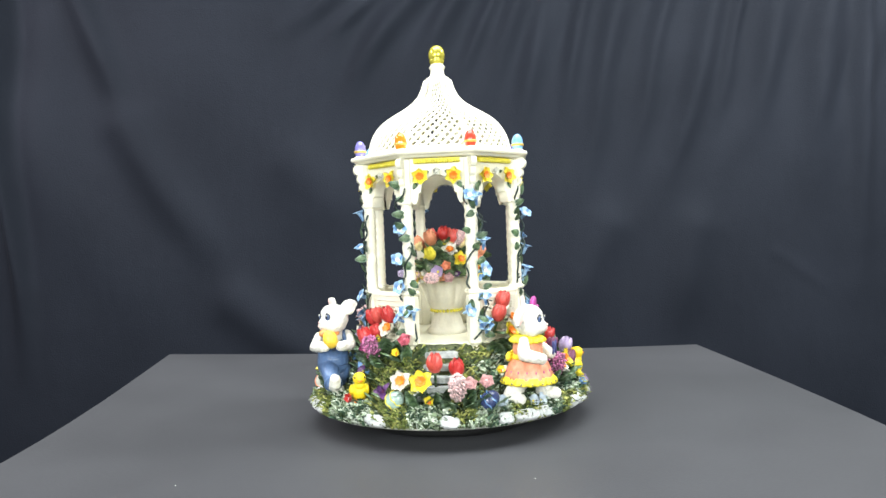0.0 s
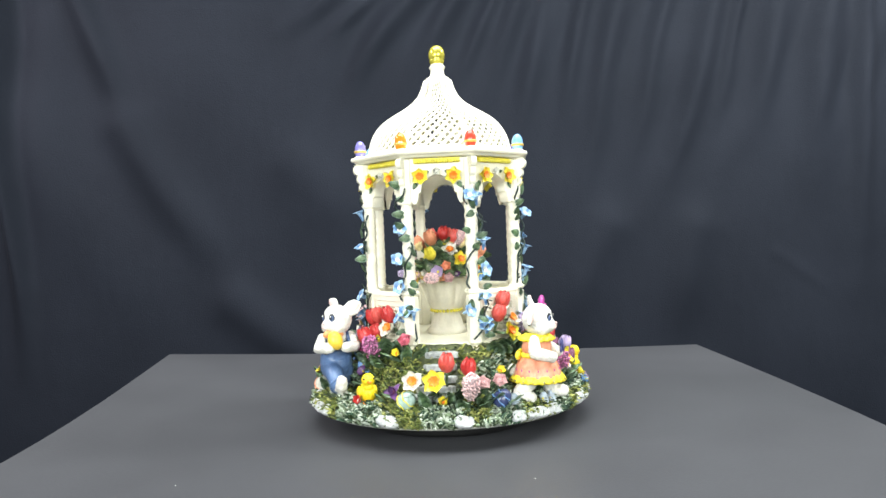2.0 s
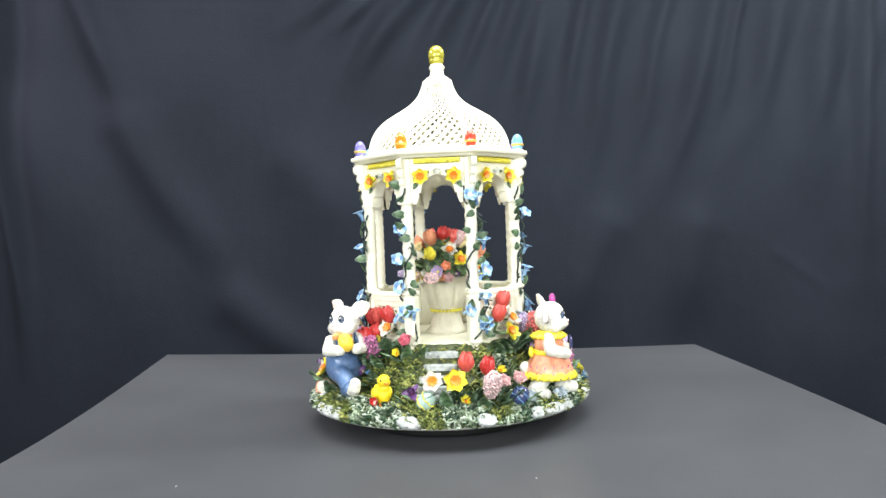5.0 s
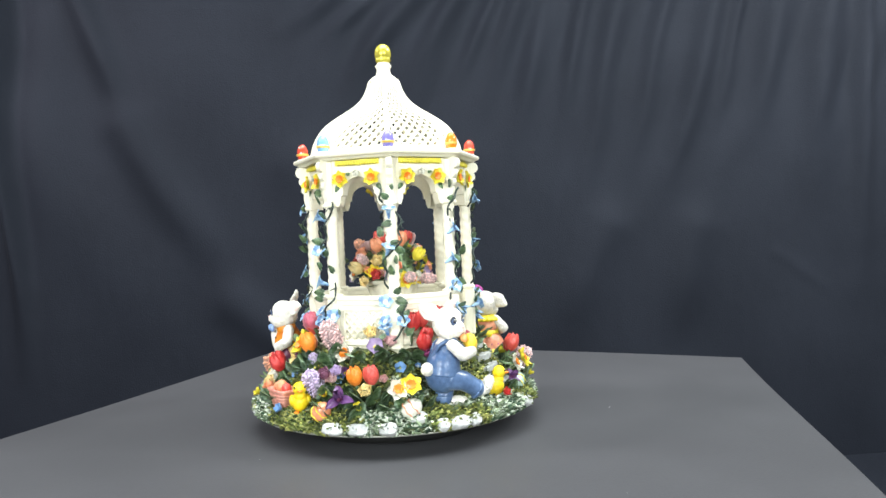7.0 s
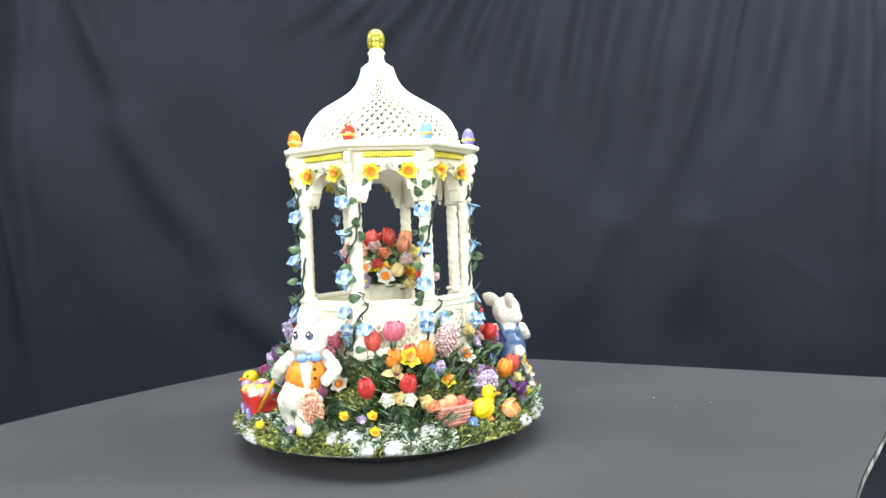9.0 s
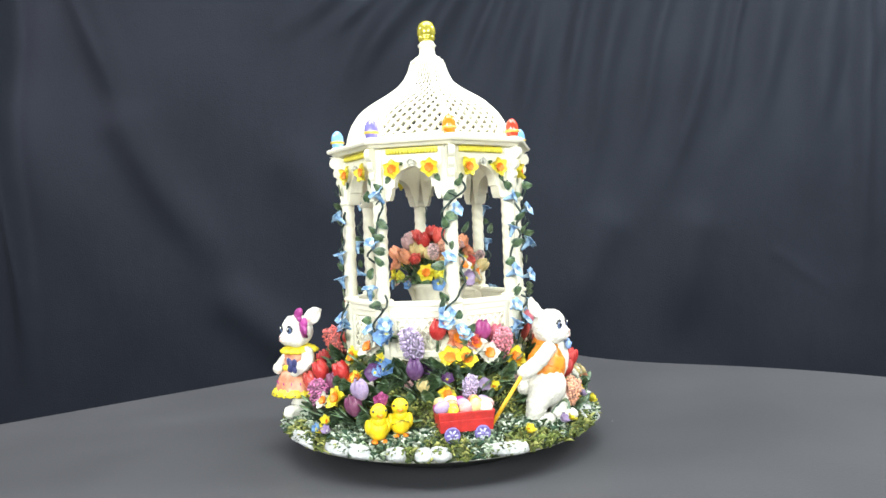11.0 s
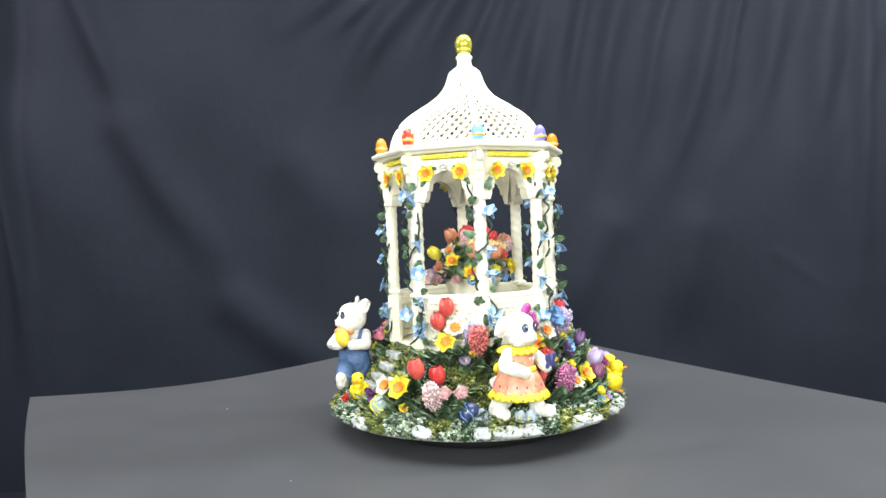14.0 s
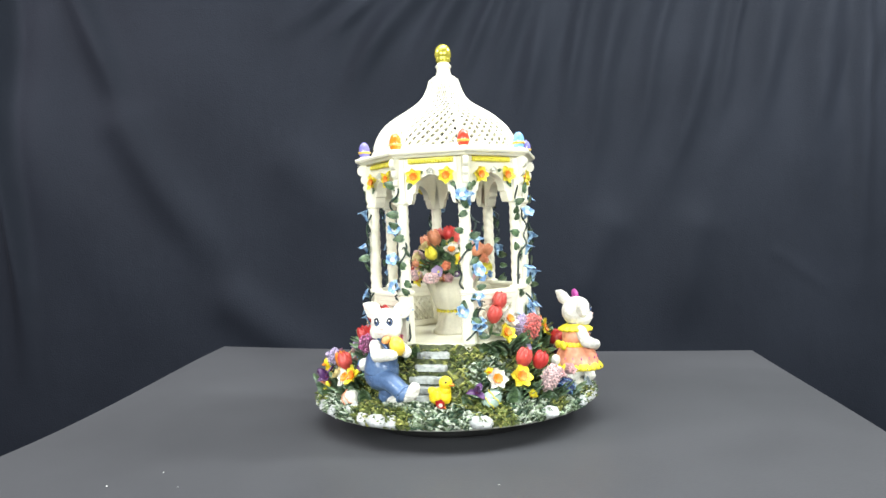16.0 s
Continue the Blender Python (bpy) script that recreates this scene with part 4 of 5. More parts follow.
# ---- animals, wagon and basket on the ring ----
def bulge(d, lumps):
    """How far the smooth skin over several ellipsoids lies from the origin along d."""
    total = 0.0
    for c, r in lumps:
        o = Vector((-c[0] / r[0], -c[1] / r[1], -c[2] / r[2]))
        w = Vector((d.x / r[0], d.y / r[1], d.z / r[2]))
        a, b, k = w.dot(w), o.dot(w), o.dot(o) - 1
        q = b * b - a * k
        if q > 0:
            total += max(0.0, (-b + math.sqrt(q)) / a / 0.01) ** 11
    return 0.01 * total ** (1 / 11)


FACE = [((0, -0.0005, 0.0004), (0.0102, 0.0097, 0.0100)), ((0, 0.0060, -0.0034), (0.0056, 0.0060, 0.0046)), ((0.0048, 0.0034, -0.0046), (0.0052, 0.0050, 0.0044)),
        ((-0.0048, 0.0034, -0.0046), (0.0052, 0.0050, 0.0044)), ((0, 0.0035, 0.0040), (0.0062, 0.0050, 0.0052))]


def rabbit_head(s, c, turn, nod=0.0, fur=0, eye=1, iris_mat=2, nose=3, white=8):
    """Head that looks along Y; returns its frame."""
    m = Matrix.Translation(c) @ pose(0, 0, 0, nod, 0, turn) @ Matrix.Scale(0.94, 4)

    def skin(u, v):
        a, b = u * math.tau, (v - 0.5) * math.pi * 0.998
        d = Vector((math.cos(b) * math.cos(a), math.cos(b) * math.sin(a), math.sin(b)))
        return d * bulge(d, FACE)
    s.grid(skin, 40, 26, fur, m, True)

    def on(x, y, z, out=0.0):
        d = Vector((x, y, z)).normalized()
        return d * (bulge(d, FACE) + out)
    s.ell(on(0, 1, -0.16, 0.0002), (0.0014, 0.0008, 0.0009), nose, m, 10, 6)
    s.tube([on(0, 1, -0.24, 0.0001), on(0, 1, -0.36, 0.0002)], 0.00025, 5, nose, m)
    for x in (-1, 1):
        s.tube([on(0, 1, -0.36, 0.0002), on(0.14 * x, 1, -0.44, 0.0002), on(0.30 * x, 1, -0.40, 0.0002)], 0.00028, 5, nose, m)
        turnout = -x * 30
        s.ell(on(0.52 * x, 1, 0.22, -0.0004), (0.0023, 0.0011, 0.0030), eye, m, 14, 9, rot=(-14, 0, turnout))
        s.ell(on(0.52 * x, 1, 0.18, 0.0001), (0.0018, 0.0010, 0.0022), iris_mat, m, 12, 8, rot=(-14, 0, turnout))
        s.ell(on(0.50 * x, 1, 0.20, 0.0007), (0.0010, 0.0006, 0.0014), eye, m, 10, 7, rot=(-14, 0, turnout))
        # the eye's highlight, put in as a small white-painted dot
        s.ell(on(0.44 * x, 1, 0.30, 0.0010), (0.0006, 0.0005, 0.0007), white, m, 8, 6)
        s.tube([on(x * q, 1, h, 0.0003) for q, h in ((0.30, 0.36), (0.42, 0.52), (0.58, 0.56), (0.74, 0.46))], [0.0002, 0.00045, 0.00045, 0.0002], 5, eye, m)
    return m


def rabbit_ear(s, m, base, tip, wide, fur=0, inner=3):
    """A cupped ear with a thick rounded rim and a pink hollow."""
    b, t = Vector(base), Vector(tip)
    d = t - b
    side = d.cross(Vector((0, 1, 0))).normalized()
    front = side.cross(d).normalized()
    if front.y < 0:
        front = -front

    def shell(o, k, thick, lo, hi):
        def fn(u, v):
            a = u * math.tau
            v2 = lo + (hi - lo) * v
            w = wide * math.sin(math.pi * min(1, 0.17 + 0.82 * v2)) ** 0.75
            x = w * k * math.cos(a)
            return b + d * v2 + side * x + front * (thick * math.sin(a) * (1.1 - 0.5 * v2) + o + 9.0 * x * x * 3 - 0.0016 * math.sin(math.pi * v2))
        return fn
    s.grid(shell(0, 1, 0.0017, 0, 1), 16, 12, fur, m, True)
    s.grid(shell(0.0011, 0.58, 0.0009, 0.10, 0.90), 12, 10, inner, m, True)


def limb(s, pts, rad, mat, seg=10):
    pts = [Vector(p) for p in pts]
    n = 12
    fine, thick = [], []
    for i in range(n + 1):
        x = i / n * (len(pts) - 1)
        k = min(len(pts) - 2, int(x))
        w = x - k
        w = w * w * (3 - 2 * w) if len(pts) == 2 else w
        fine.append(pts[k].lerp(pts[k + 1], w))
        thick.append(rad[k] * (1 - w) + rad[k + 1] * w)
    s.tube(fine, thick, 16, mat)
    s.ell(pts[0], rad[0], mat, seg=16, rings=10)
    s.ell(pts[-1], rad[-1], mat, seg=16, rings=10)


EYE_DARK = paint((0.02, 0.022, 0.03), 0.15)
EYE_BLUE = paint((0.075, 0.11, 0.21), 0.2)
EARPINK = paint((0.80, 0.55, 0.50), 0.5)


def overall_rabbit():
    s = Mesh()
    h = rabbit_head(s, (-0.0004, -0.0010, 0.0485), -60, 3)
    rabbit_ear(s, h, (0.0056, -0.0030, 0.0058), (0.0175, -0.0085, 0.0130), 0.0056)
    rabbit_ear(s, h, (-0.0054, -0.0030, 0.0062), (-0.0160, -0.0080, 0.0120), 0.0054)
    blue, yel, peach = 4, 5, 6
    limb(s, [(0.0005, -0.0060, 0.0195), (0.0005, -0.0052, 0.0260), (0, -0.0030, 0.0320)], [0.0108, 0.0102, 0.0084], blue)
    limb(s, [(0, -0.0030, 0.0320), (0, -0.0014, 0.0390)], [0.0082, 0.0064], 0)
    for x in (-1, 1):
        s.tube([(x * 0.0050, 0.0052, 0.0290), (x * 0.0062, 0.0054, 0.0355), (x * 0.0062, -0.0016, 0.0415), (x * 0.0050, -0.0090, 0.0370), (x * 0.0036, -0.0120, 0.0300)], 0.0013, 6, blue)
        s.ell((x * 0.0050, 0.0064, 0.0302), (0.0010, 0.0005, 0.0010), yel, seg=8, rings=5)
    limb(s, [(0.0090, -0.0020, 0.0372), (0.0128, 0.0030, 0.0318), (0.0070, 0.0105, 0.0325)], [0.0036, 0.0037, 0.0032], 0)
    limb(s, [(-0.0088, -0.0020, 0.0372), (-0.0105, 0.0045, 0.0315), (-0.0030, 0.0120, 0.0325)], [0.0036, 0.0036, 0.0031], 0)
    s.ell((0.0034, 0.0110, 0.0370), (0.0048, 0.0042, 0.0060), yel, seg=16, rings=10, rot=(12, 18, 0))
    for x in (-1, 1):
        s.ell((0.0036 + x * 0.0034, 0.0056, 0.0408), (0.0036, 0.0022, 0.0024), peach, rot=(0, x * 18, 0))
    s.ell((0.0036, 0.0068, 0.0408), 0.0014, peach, seg=8, rings=6)
    limb(s, [(0.0040, -0.0050, 0.0180), (0.0042, 0.0055, 0.0155), (0.0030, 0.0140, 0.0098)], [0.0072, 0.0058, 0.0050], blue)
    limb(s, [(-0.0040, -0.0060, 0.0170), (-0.0036, -0.0040, 0.0100), (-0.0022, -0.0050, 0.0052)], [0.0072, 0.0058, 0.0052], blue)
    s.tube([(0.0030 + 0.0052 * math.cos(t), 0.0142 + 0.0024 * math.sin(t), 0.0094 + 0.0045 * math.sin(t)) for t in np.linspace(0, math.tau, 20)], 0.0010, 6, blue)
    limb(s, [(0.0026, 0.0160, 0.0080), (0.0024, 0.0200, 0.0092), (0.0024, 0.0225, 0.0135)], [0.0034, 0.0038, 0.0034], 0)
    limb(s, [(-0.0020, -0.0050, 0.0024), (-0.0018, 0.0020, 0.0022), (-0.0018, 0.0070, 0.0020)], [0.0032, 0.0038, 0.0032], 0)
    s.ell((0.0040, -0.0165, 0.0238), 0.0040, 0, seg=14, rings=9)
    s.ruffle(0, 0.00042, 480)
    denim = material("blue_denim_paint", (0.045, 0.090, 0.20), 0.28, vary=0.2, scale=45, second=(0.11, 0.185, 0.34), bump=0.2)
    ob = s.make("rabbit", [FUR, EYE_DARK, EYE_BLUE, EARPINK, denim, paint((0.80, 0.54, 0.05), 0.35), paint((0.72, 0.30, 0.10)), FUR, paint(WHITE, 0.2)], ring,
                "white rabbit in blue dungarees holding a yellow egg")
    ob.matrix_basis = facing(0.0825, -63.0, 0.0239, 0, 80) @ Matrix.Diagonal((1, 1, 1.022, 1))


def dress_rabbit():
    s = Mesh()
    h = rabbit_head(s, (0, 0.0012, 0.0470), 0, 0)
    rabbit_ear(s, h, (0.0064, -0.0010, 0.0062), (0.0190, -0.0020, -0.0010), 0.0056)
    rabbit_ear(s, h, (-0.0056, -0.0030, 0.0066), (-0.0158, -0.0080, 0.0140), 0.0054)
    yel, cor, bow, navy = 4, 5, 6, 7
    for c, r, t in (((-0.0052, 0.0030, 0.0580), (0.0044, 0.0020, 0.0028), 40), ((-0.0106, 0.0030, 0.0520), (0.0028, 0.0020, 0.0042), -20)):
        s.ell(c, r, bow, rot=(0, t, 0), seg=14, rings=9)
    s.ell((-0.0082, 0.0042, 0.0550), 0.0015, bow)
    for x in (0.0, -0.0030):
        s.tube([(-0.0088, 0.004, 0.053), (-0.0104 + x, 0.0042, 0.049), (-0.0100 + x, 0.0030, 0.0445)], [0.0011, 0.0016, 0.0008], 6, bow)

    def frill(prof, n, amp, mat):
        s.lathe(prof, 72, mat, None, lambda a, v: 1 + amp * math.sin(n * a) * (0.3 + 0.7 * math.sin(math.pi * v)))
    frill([(0.0055, 0.0395), (0.0088, 0.0380), (0.0110, 0.0362), (0.0102, 0.0348), (0.0060, 0.0352)], 16, 0.09, yel)
    s.lathe([(0.0060, 0.0360), (0.0086, 0.0350), (0.0093, 0.0310), (0.0088, 0.0272), (0.0084, 0.0262)], 24, cor)
    frill([(0.0086, 0.0280), (0.0096, 0.0272), (0.0100, 0.0256), (0.0092, 0.0246), (0.0084, 0.0248)], 20, 0.05, yel)
    s.lathe([(0.0086, 0.0256), (0.0114, 0.0235), (0.0133, 0.0195), (0.0145, 0.0158), (0.0149, 0.0138)], 48, cor, None, lambda a, v: 1 + 0.035 * math.sin(10 * a) * v)
    frill([(0.0146, 0.0150), (0.0158, 0.0134), (0.0168, 0.0113), (0.0160, 0.0106), (0.0140, 0.0122), (0.006, 0.0126)], 24, 0.075, yel)
    limb(s, [(0.0082, 0, 0.0352), (0.0138, 0.0010, 0.0290), (0.0075, 0.0105, 0.0258)], [0.0036, 0.0038, 0.0033], 0)
    limb(s, [(-0.0082, 0, 0.0352), (-0.0138, 0.0036, 0.0300), (-0.0115, 0.0110, 0.0262)], [0.0036, 0.0038, 0.0033], 0)
    limb(s, [(0.0060, -0.0020, 0.0140), (0.0080, -0.0060, 0.0090), (0.0090, -0.0095, 0.0040)], [0.0058, 0.0052, 0.0044], 0)
    limb(s, [(-0.0055, 0.0020, 0.0140), (-0.0078, 0.0050, 0.0090), (-0.0082, 0.0062, 0.0040)], [0.0058, 0.0050, 0.0044], 0)
    limb(s, [(0.0092, -0.0092, 0.0026), (0.0098, -0.0030, 0.0022)], [0.0040, 0.0036], 0)
    limb(s, [(-0.0084, 0.0070, 0.0028), (-0.0090, 0.0140, 0.0028)], [0.0040, 0.0036], 0)
    for x in (-1, 1):
        s.ell((x * 0.0014, 0.0096, 0.0322), (0.0007, 0.0004, 0.0007), 0, seg=6, rings=5)
    for i in range(16):
        a = math.tau * i / 16
        s.ell((0.0166 * math.cos(a), 0.0166 * math.sin(a), 0.0120), (0.0005, 0.0005, 0.0005), navy, seg=6, rings=4)
        s.ell((0.0139 * math.cos(a + 0.2), 0.0139 * math.sin(a + 0.2), 0.0182), (0.0004, 0.0004, 0.0010), bow, seg=6, rings=4)
    # navy butterfly held in one paw
    for a, r in ((35, 0.0034), (-35, 0.0028), (145, 0.0034), (-145, 0.0028)):
        s.ell((-0.0124 + 0.0030 * math.cos(radians(a)), 0.0135, 0.0296 + 0.0030 * math.sin(radians(a))), (r, 0.0007, r * 0.72), navy, seg=12, rings=7, rot=(0, -a, 0))
    s.tube([(-0.0124, 0.0140, 0.0330), (-0.0124, 0.0142, 0.0262)], 0.0008, 6, navy)
    for x in (-1, 1):
        s.ell((x * 0.0040, -0.0110, 0.0262), (0.0042, 0.0018, 0.0028), yel, rot=(0, x * 15, 0))
    s.ell((0.001, -0.0150, 0.0165), 0.0038, 0, seg=14, rings=9)
    s.ruffle(0, 0.00042, 480)
    ob = s.make("rabbit", [FUR, EYE_DARK, EYE_BLUE, EARPINK, paint((0.80, 0.66, 0.04), 0.4), material("coral_dress_paint", (0.68, 0.23, 0.125), 0.42, vary=0.2, scale=170, second=(0.78, 0.36, 0.22)),
                           paint((0.36, 0.045, 0.24)), paint((0.05, 0.055, 0.17)), paint(WHITE, 0.2)], ring, "white rabbit in a coral dress with yellow frills and a purple bow")
    ob.matrix_basis = facing(0.0858, 37.8, 0.0237, 0, 33) @ Matrix.Diagonal((1, 1, 1.025, 1))


def wagon_rabbit():
    m = facing(0.0850, 160.7, 0.0237, 0, 40) @ Matrix.Diagonal((1, 1, 1.025, 1))
    grip = m.inverted() @ at(0.0850, 149.0, 0.0520)
    s = Mesh()
    h = rabbit_head(s, (-0.0064, 0.0023, 0.0485), -28, 3)
    rabbit_ear(s, h, (0.0048, -0.0030, 0.0068), (0.0085, -0.0070, 0.0180), 0.0054)
    rabbit_ear(s, h, (-0.0052, -0.0045, 0.0052), (-0.0125, -0.0165, 0.0075), 0.0056)
    ves, tie = 4, 5
    limb(s, [(-0.0030, -0.0010, 0.0270), (-0.0048, 0.0004, 0.0325), (-0.0060, 0.0012, 0.0380)], [0.0108, 0.0104, 0.0072], ves)
    s.ell((-0.0040, 0.0048, 0.0325), (0.0040, 0.0072, 0.0115), 0, seg=14, rings=10)
    limb(s, [(-0.0030, -0.0010, 0.0250), (0.0, -0.0010, 0.0180)], [0.0100, 0.0108], 0)
    for x in (-1, 1):
        s.ell((-0.0056 + x * 0.0036, 0.0118, 0.0398), (0.0034, 0.0018, 0.0024), tie, rot=(0, x * 15, 0), seg=12, rings=8)
    s.ell((-0.0056, 0.0128, 0.0398), 0.0013, tie, seg=8, rings=6)
    limb(s, [(0.0042, 0.0010, 0.0385), (0.0100, -0.0045, 0.0330), grip], [0.0040, 0.0040, 0.0038], 0)
    limb(s, [(-0.0140, 0.0010, 0.0380), (-0.0195, 0.0030, 0.0310), (-0.0145, 0.0085, 0.0270)], [0.0038, 0.0038, 0.0034], 0)
    limb(s, [(0.0050, -0.0030, 0.0160), (0.0060, -0.0065, 0.0095), (0.0048, -0.0085, 0.0036)], [0.0074, 0.0060, 0.0044], 0)
    limb(s, [(-0.0050, 0.0020, 0.0160), (-0.0030, 0.0055, 0.0095), (-0.0010, 0.0050, 0.0036)], [0.0074, 0.0058, 0.0044], 0)
    limb(s, [(0.0046, -0.0085, 0.0022), (0.0040, 0.0, 0.0018)], [0.0038, 0.0034], 0)
    limb(s, [(-0.0010, 0.0050, 0.0024), (-0.0030, 0.0125, 0.0022)], [0.0038, 0.0034], 0)
    s.ell((0.0, -0.0125, 0.0175), 0.0042, 0, seg=14, rings=9)
    for z in (0.0285, 0.0330, 0.0375):
        s.ell((-0.0084, 0.0096, z), (0.0009, 0.0006, 0.0009), 1, seg=8, rings=5)
    s.ruffle(0, 0.00060, 430)
    ob = s.make("rabbit", [FUR, EYE_DARK, EYE_BLUE, EARPINK, material("orange_vest_paint", (0.74, 0.20, 0.012), 0.4, vary=0.15, scale=150, second=(0.82, 0.32, 0.03)),
                           paint((0.22, 0.34, 0.62)), FUR, FUR, paint(WHITE, 0.2)], ring, "white rabbit in an orange waistcoat pulling a wagon")
    ob.matrix_basis = m


def build_wagon():
    m = Matrix.Translation(at(0.0825, 125.0, 0.0244)) @ pose(0, 0, 0, 0, 0, 125.2 + 2) @ pose(0, 0, 0, 3, 0, 0) @ Matrix.Scale(0.98, 4)
    red = paint((0.52, 0.03, 0.025), 0.32)
    s = Mesh(m)
    L, W, z0, z1 = 0.0138, 0.0080, 0.0032, 0.0136

    def wall(a, b):
        n = len(a)
        s.add(a + b, [(i, (i + 1) % n, n + (i + 1) % n, n + i) for i in range(n)], 0, False)
    k = 1.07
    lo = [(-L, -W, z0), (L, -W, z0), (L, W, z0), (-L, W, z0)]
    hi = [(-L * k, -W * k, z1), (L * k, -W * k, z1), (L * k, W * k, z1), (-L * k, W * k, z1)]
    t = 0.0012
    hin = [((abs(x) - t) * (1 if x > 0 else -1), (abs(y) - t) * (1 if y > 0 else -1), z) for x, y, z in hi]
    lin = [((abs(x) - t) * (1 if x > 0 else -1), (abs(y) - t) * (1 if y > 0 else -1), z + 0.003) for x, y, z in lo]
    wall(lo, hi)
    wall(hi, hin)
    wall(hin, lin)
    s.add(lin, [(0, 1, 2, 3)], 0, False)
    s.add(lo, [(3, 2, 1, 0)], 0, False)
    s.box((0, -W * 1.035 - 0.0001, (z0 + z1) / 2 + 0.0004), (2 * L * 1.02, 0.0006, 0.0010))
    s.box((0, -W * 1.07 - 0.0002, z1 - 0.0006), (2 * L * 1.07, 0.0008, 0.0014))
    s.make("wagon", red, ring, "small red wagon full of painted eggs")
    w = Mesh()
    w.lathe([(0.0001, -0.0012), (0.0030, -0.0012), (0.0040, -0.0010), (0.0043, 0.0), (0.0040, 0.0010), (0.0030, 0.0008), (0.0028, 0.0003), (0.0012, 0.0004), (0.0010, 0.0014), (0.0001, 0.0015)], 22)
    for i in range(6):
        w.tube([(0, 0, 0.0006), (0.0030 * math.cos(i * math.pi / 3), 0.0030 * math.sin(i * math.pi / 3), 0.0006)], 0.0005, 5, 1)
    wheel = w.make("wheel", [paint((0.20, 0.16, 0.42), 0.3), paint((0.62, 0.62, 0.78), 0.3)], ring, "purple spoked wagon wheel")
    q = [m @ Matrix.Translation((x, y, 0.0020)) @ pose(0, 0, 0, 90 if y < 0 else -90) for x in (-0.0080, 0.0080) for y in (-0.0088, 0.0088)]
    wheel.matrix_basis = q[0]
    for p in q[1:]:
        again(wheel, p, ring)
    s = Mesh()
    s.tube([m @ Vector((L * 1.02, -0.004, 0.0040)), at(0.0852, 149.4, 0.0540)], 0.0011, 8)
    s.make("wagon_handle", paint((0.72, 0.42, 0.02), 0.35), ring, "yellow wagon handle")
    rnd = random.Random(8)
    cols = [LILAC, YELLOW, ROSE, CREAMY, WHITE, MAGENTA, PEACH]
    meshes = {}
    for i in range(15):
        x, y = -L * 0.85 + (i % 5) * L * 0.42, (-0.5 + (i // 5) * 0.5) * W * 1.2
        c = cols[i % 7]
        if c not in meshes:
            e = Mesh()
            e.ell((0, 0, 0), (0.0034, 0.0034, 0.0043), 0, None, 14, 9)
            meshes[c] = ob = e.make("egg", paint(c, 0.25), ring, "small %s egg in the wagon" % WORD[c])
        else:
            ob = again(meshes[c], Matrix.Identity(4), ring)
        ob.matrix_basis = m @ Matrix.Translation((x + rnd.uniform(-0.001, 0.001), y, z1 - 0.0002 + rnd.uniform(0, 0.0024))) @ pose(0, 0, 0, rnd.uniform(0, 90), rnd.uniform(0, 90))


def duckling(a, r, spin, size=1.0, z=0.0):
    if "duck" not in LEAVES:
        s = Mesh()
        s.ell((0, 0, 0.0056), (0.0046, 0.0060, 0.0052), 0, seg=16, rings=10, rot=(12, 0, 0))
        s.ell((0, -0.0058, 0.0076), (0.0026, 0.0030, 0.0022), 0, rot=(-35, 0, 0))
        s.ell((0, 0.0030, 0.0095), (0.0030, 0.0030, 0.0034), 0)
        s.ell((0, 0.0034, 0.0132), (0.0036, 0.0036, 0.0036), 0, seg=14, rings=9)
        s.ell((0, 0.0072, 0.0126), (0.0014, 0.0020, 0.0008), 1, seg=10, rings=6)
        for x in (-1, 1):
            s.ell((x * 0.0040, -0.0008, 0.0062), (0.0016, 0.0042, 0.0032), 0, rot=(18, 0, 0))
            s.ell((x * 0.0026, 0.0058, 0.0142), 0.0006, 2, seg=6, rings=5)
            s.ell((x * 0.0020, 0.0030, 0.0008), (0.0015, 0.0028, 0.0007), 1, seg=8, rings=5)
        LEAVES["duck"] = s.make("duckling", [material("yellow_duck_paint", (0.80, 0.59, 0.012), 0.45, vary=0.12, scale=200, bump=0.5, bump_scale=700), paint(ORANGE), EYE_DARK], ring, "yellow duckling")
        ob = LEAVES["duck"]
    else:
        ob = again(LEAVES["duck"], Matrix.Identity(4), ring)
    ob.matrix_basis = facing(r, a, slope(r) + z, 0, spin) @ Matrix.Scale(size, 4)


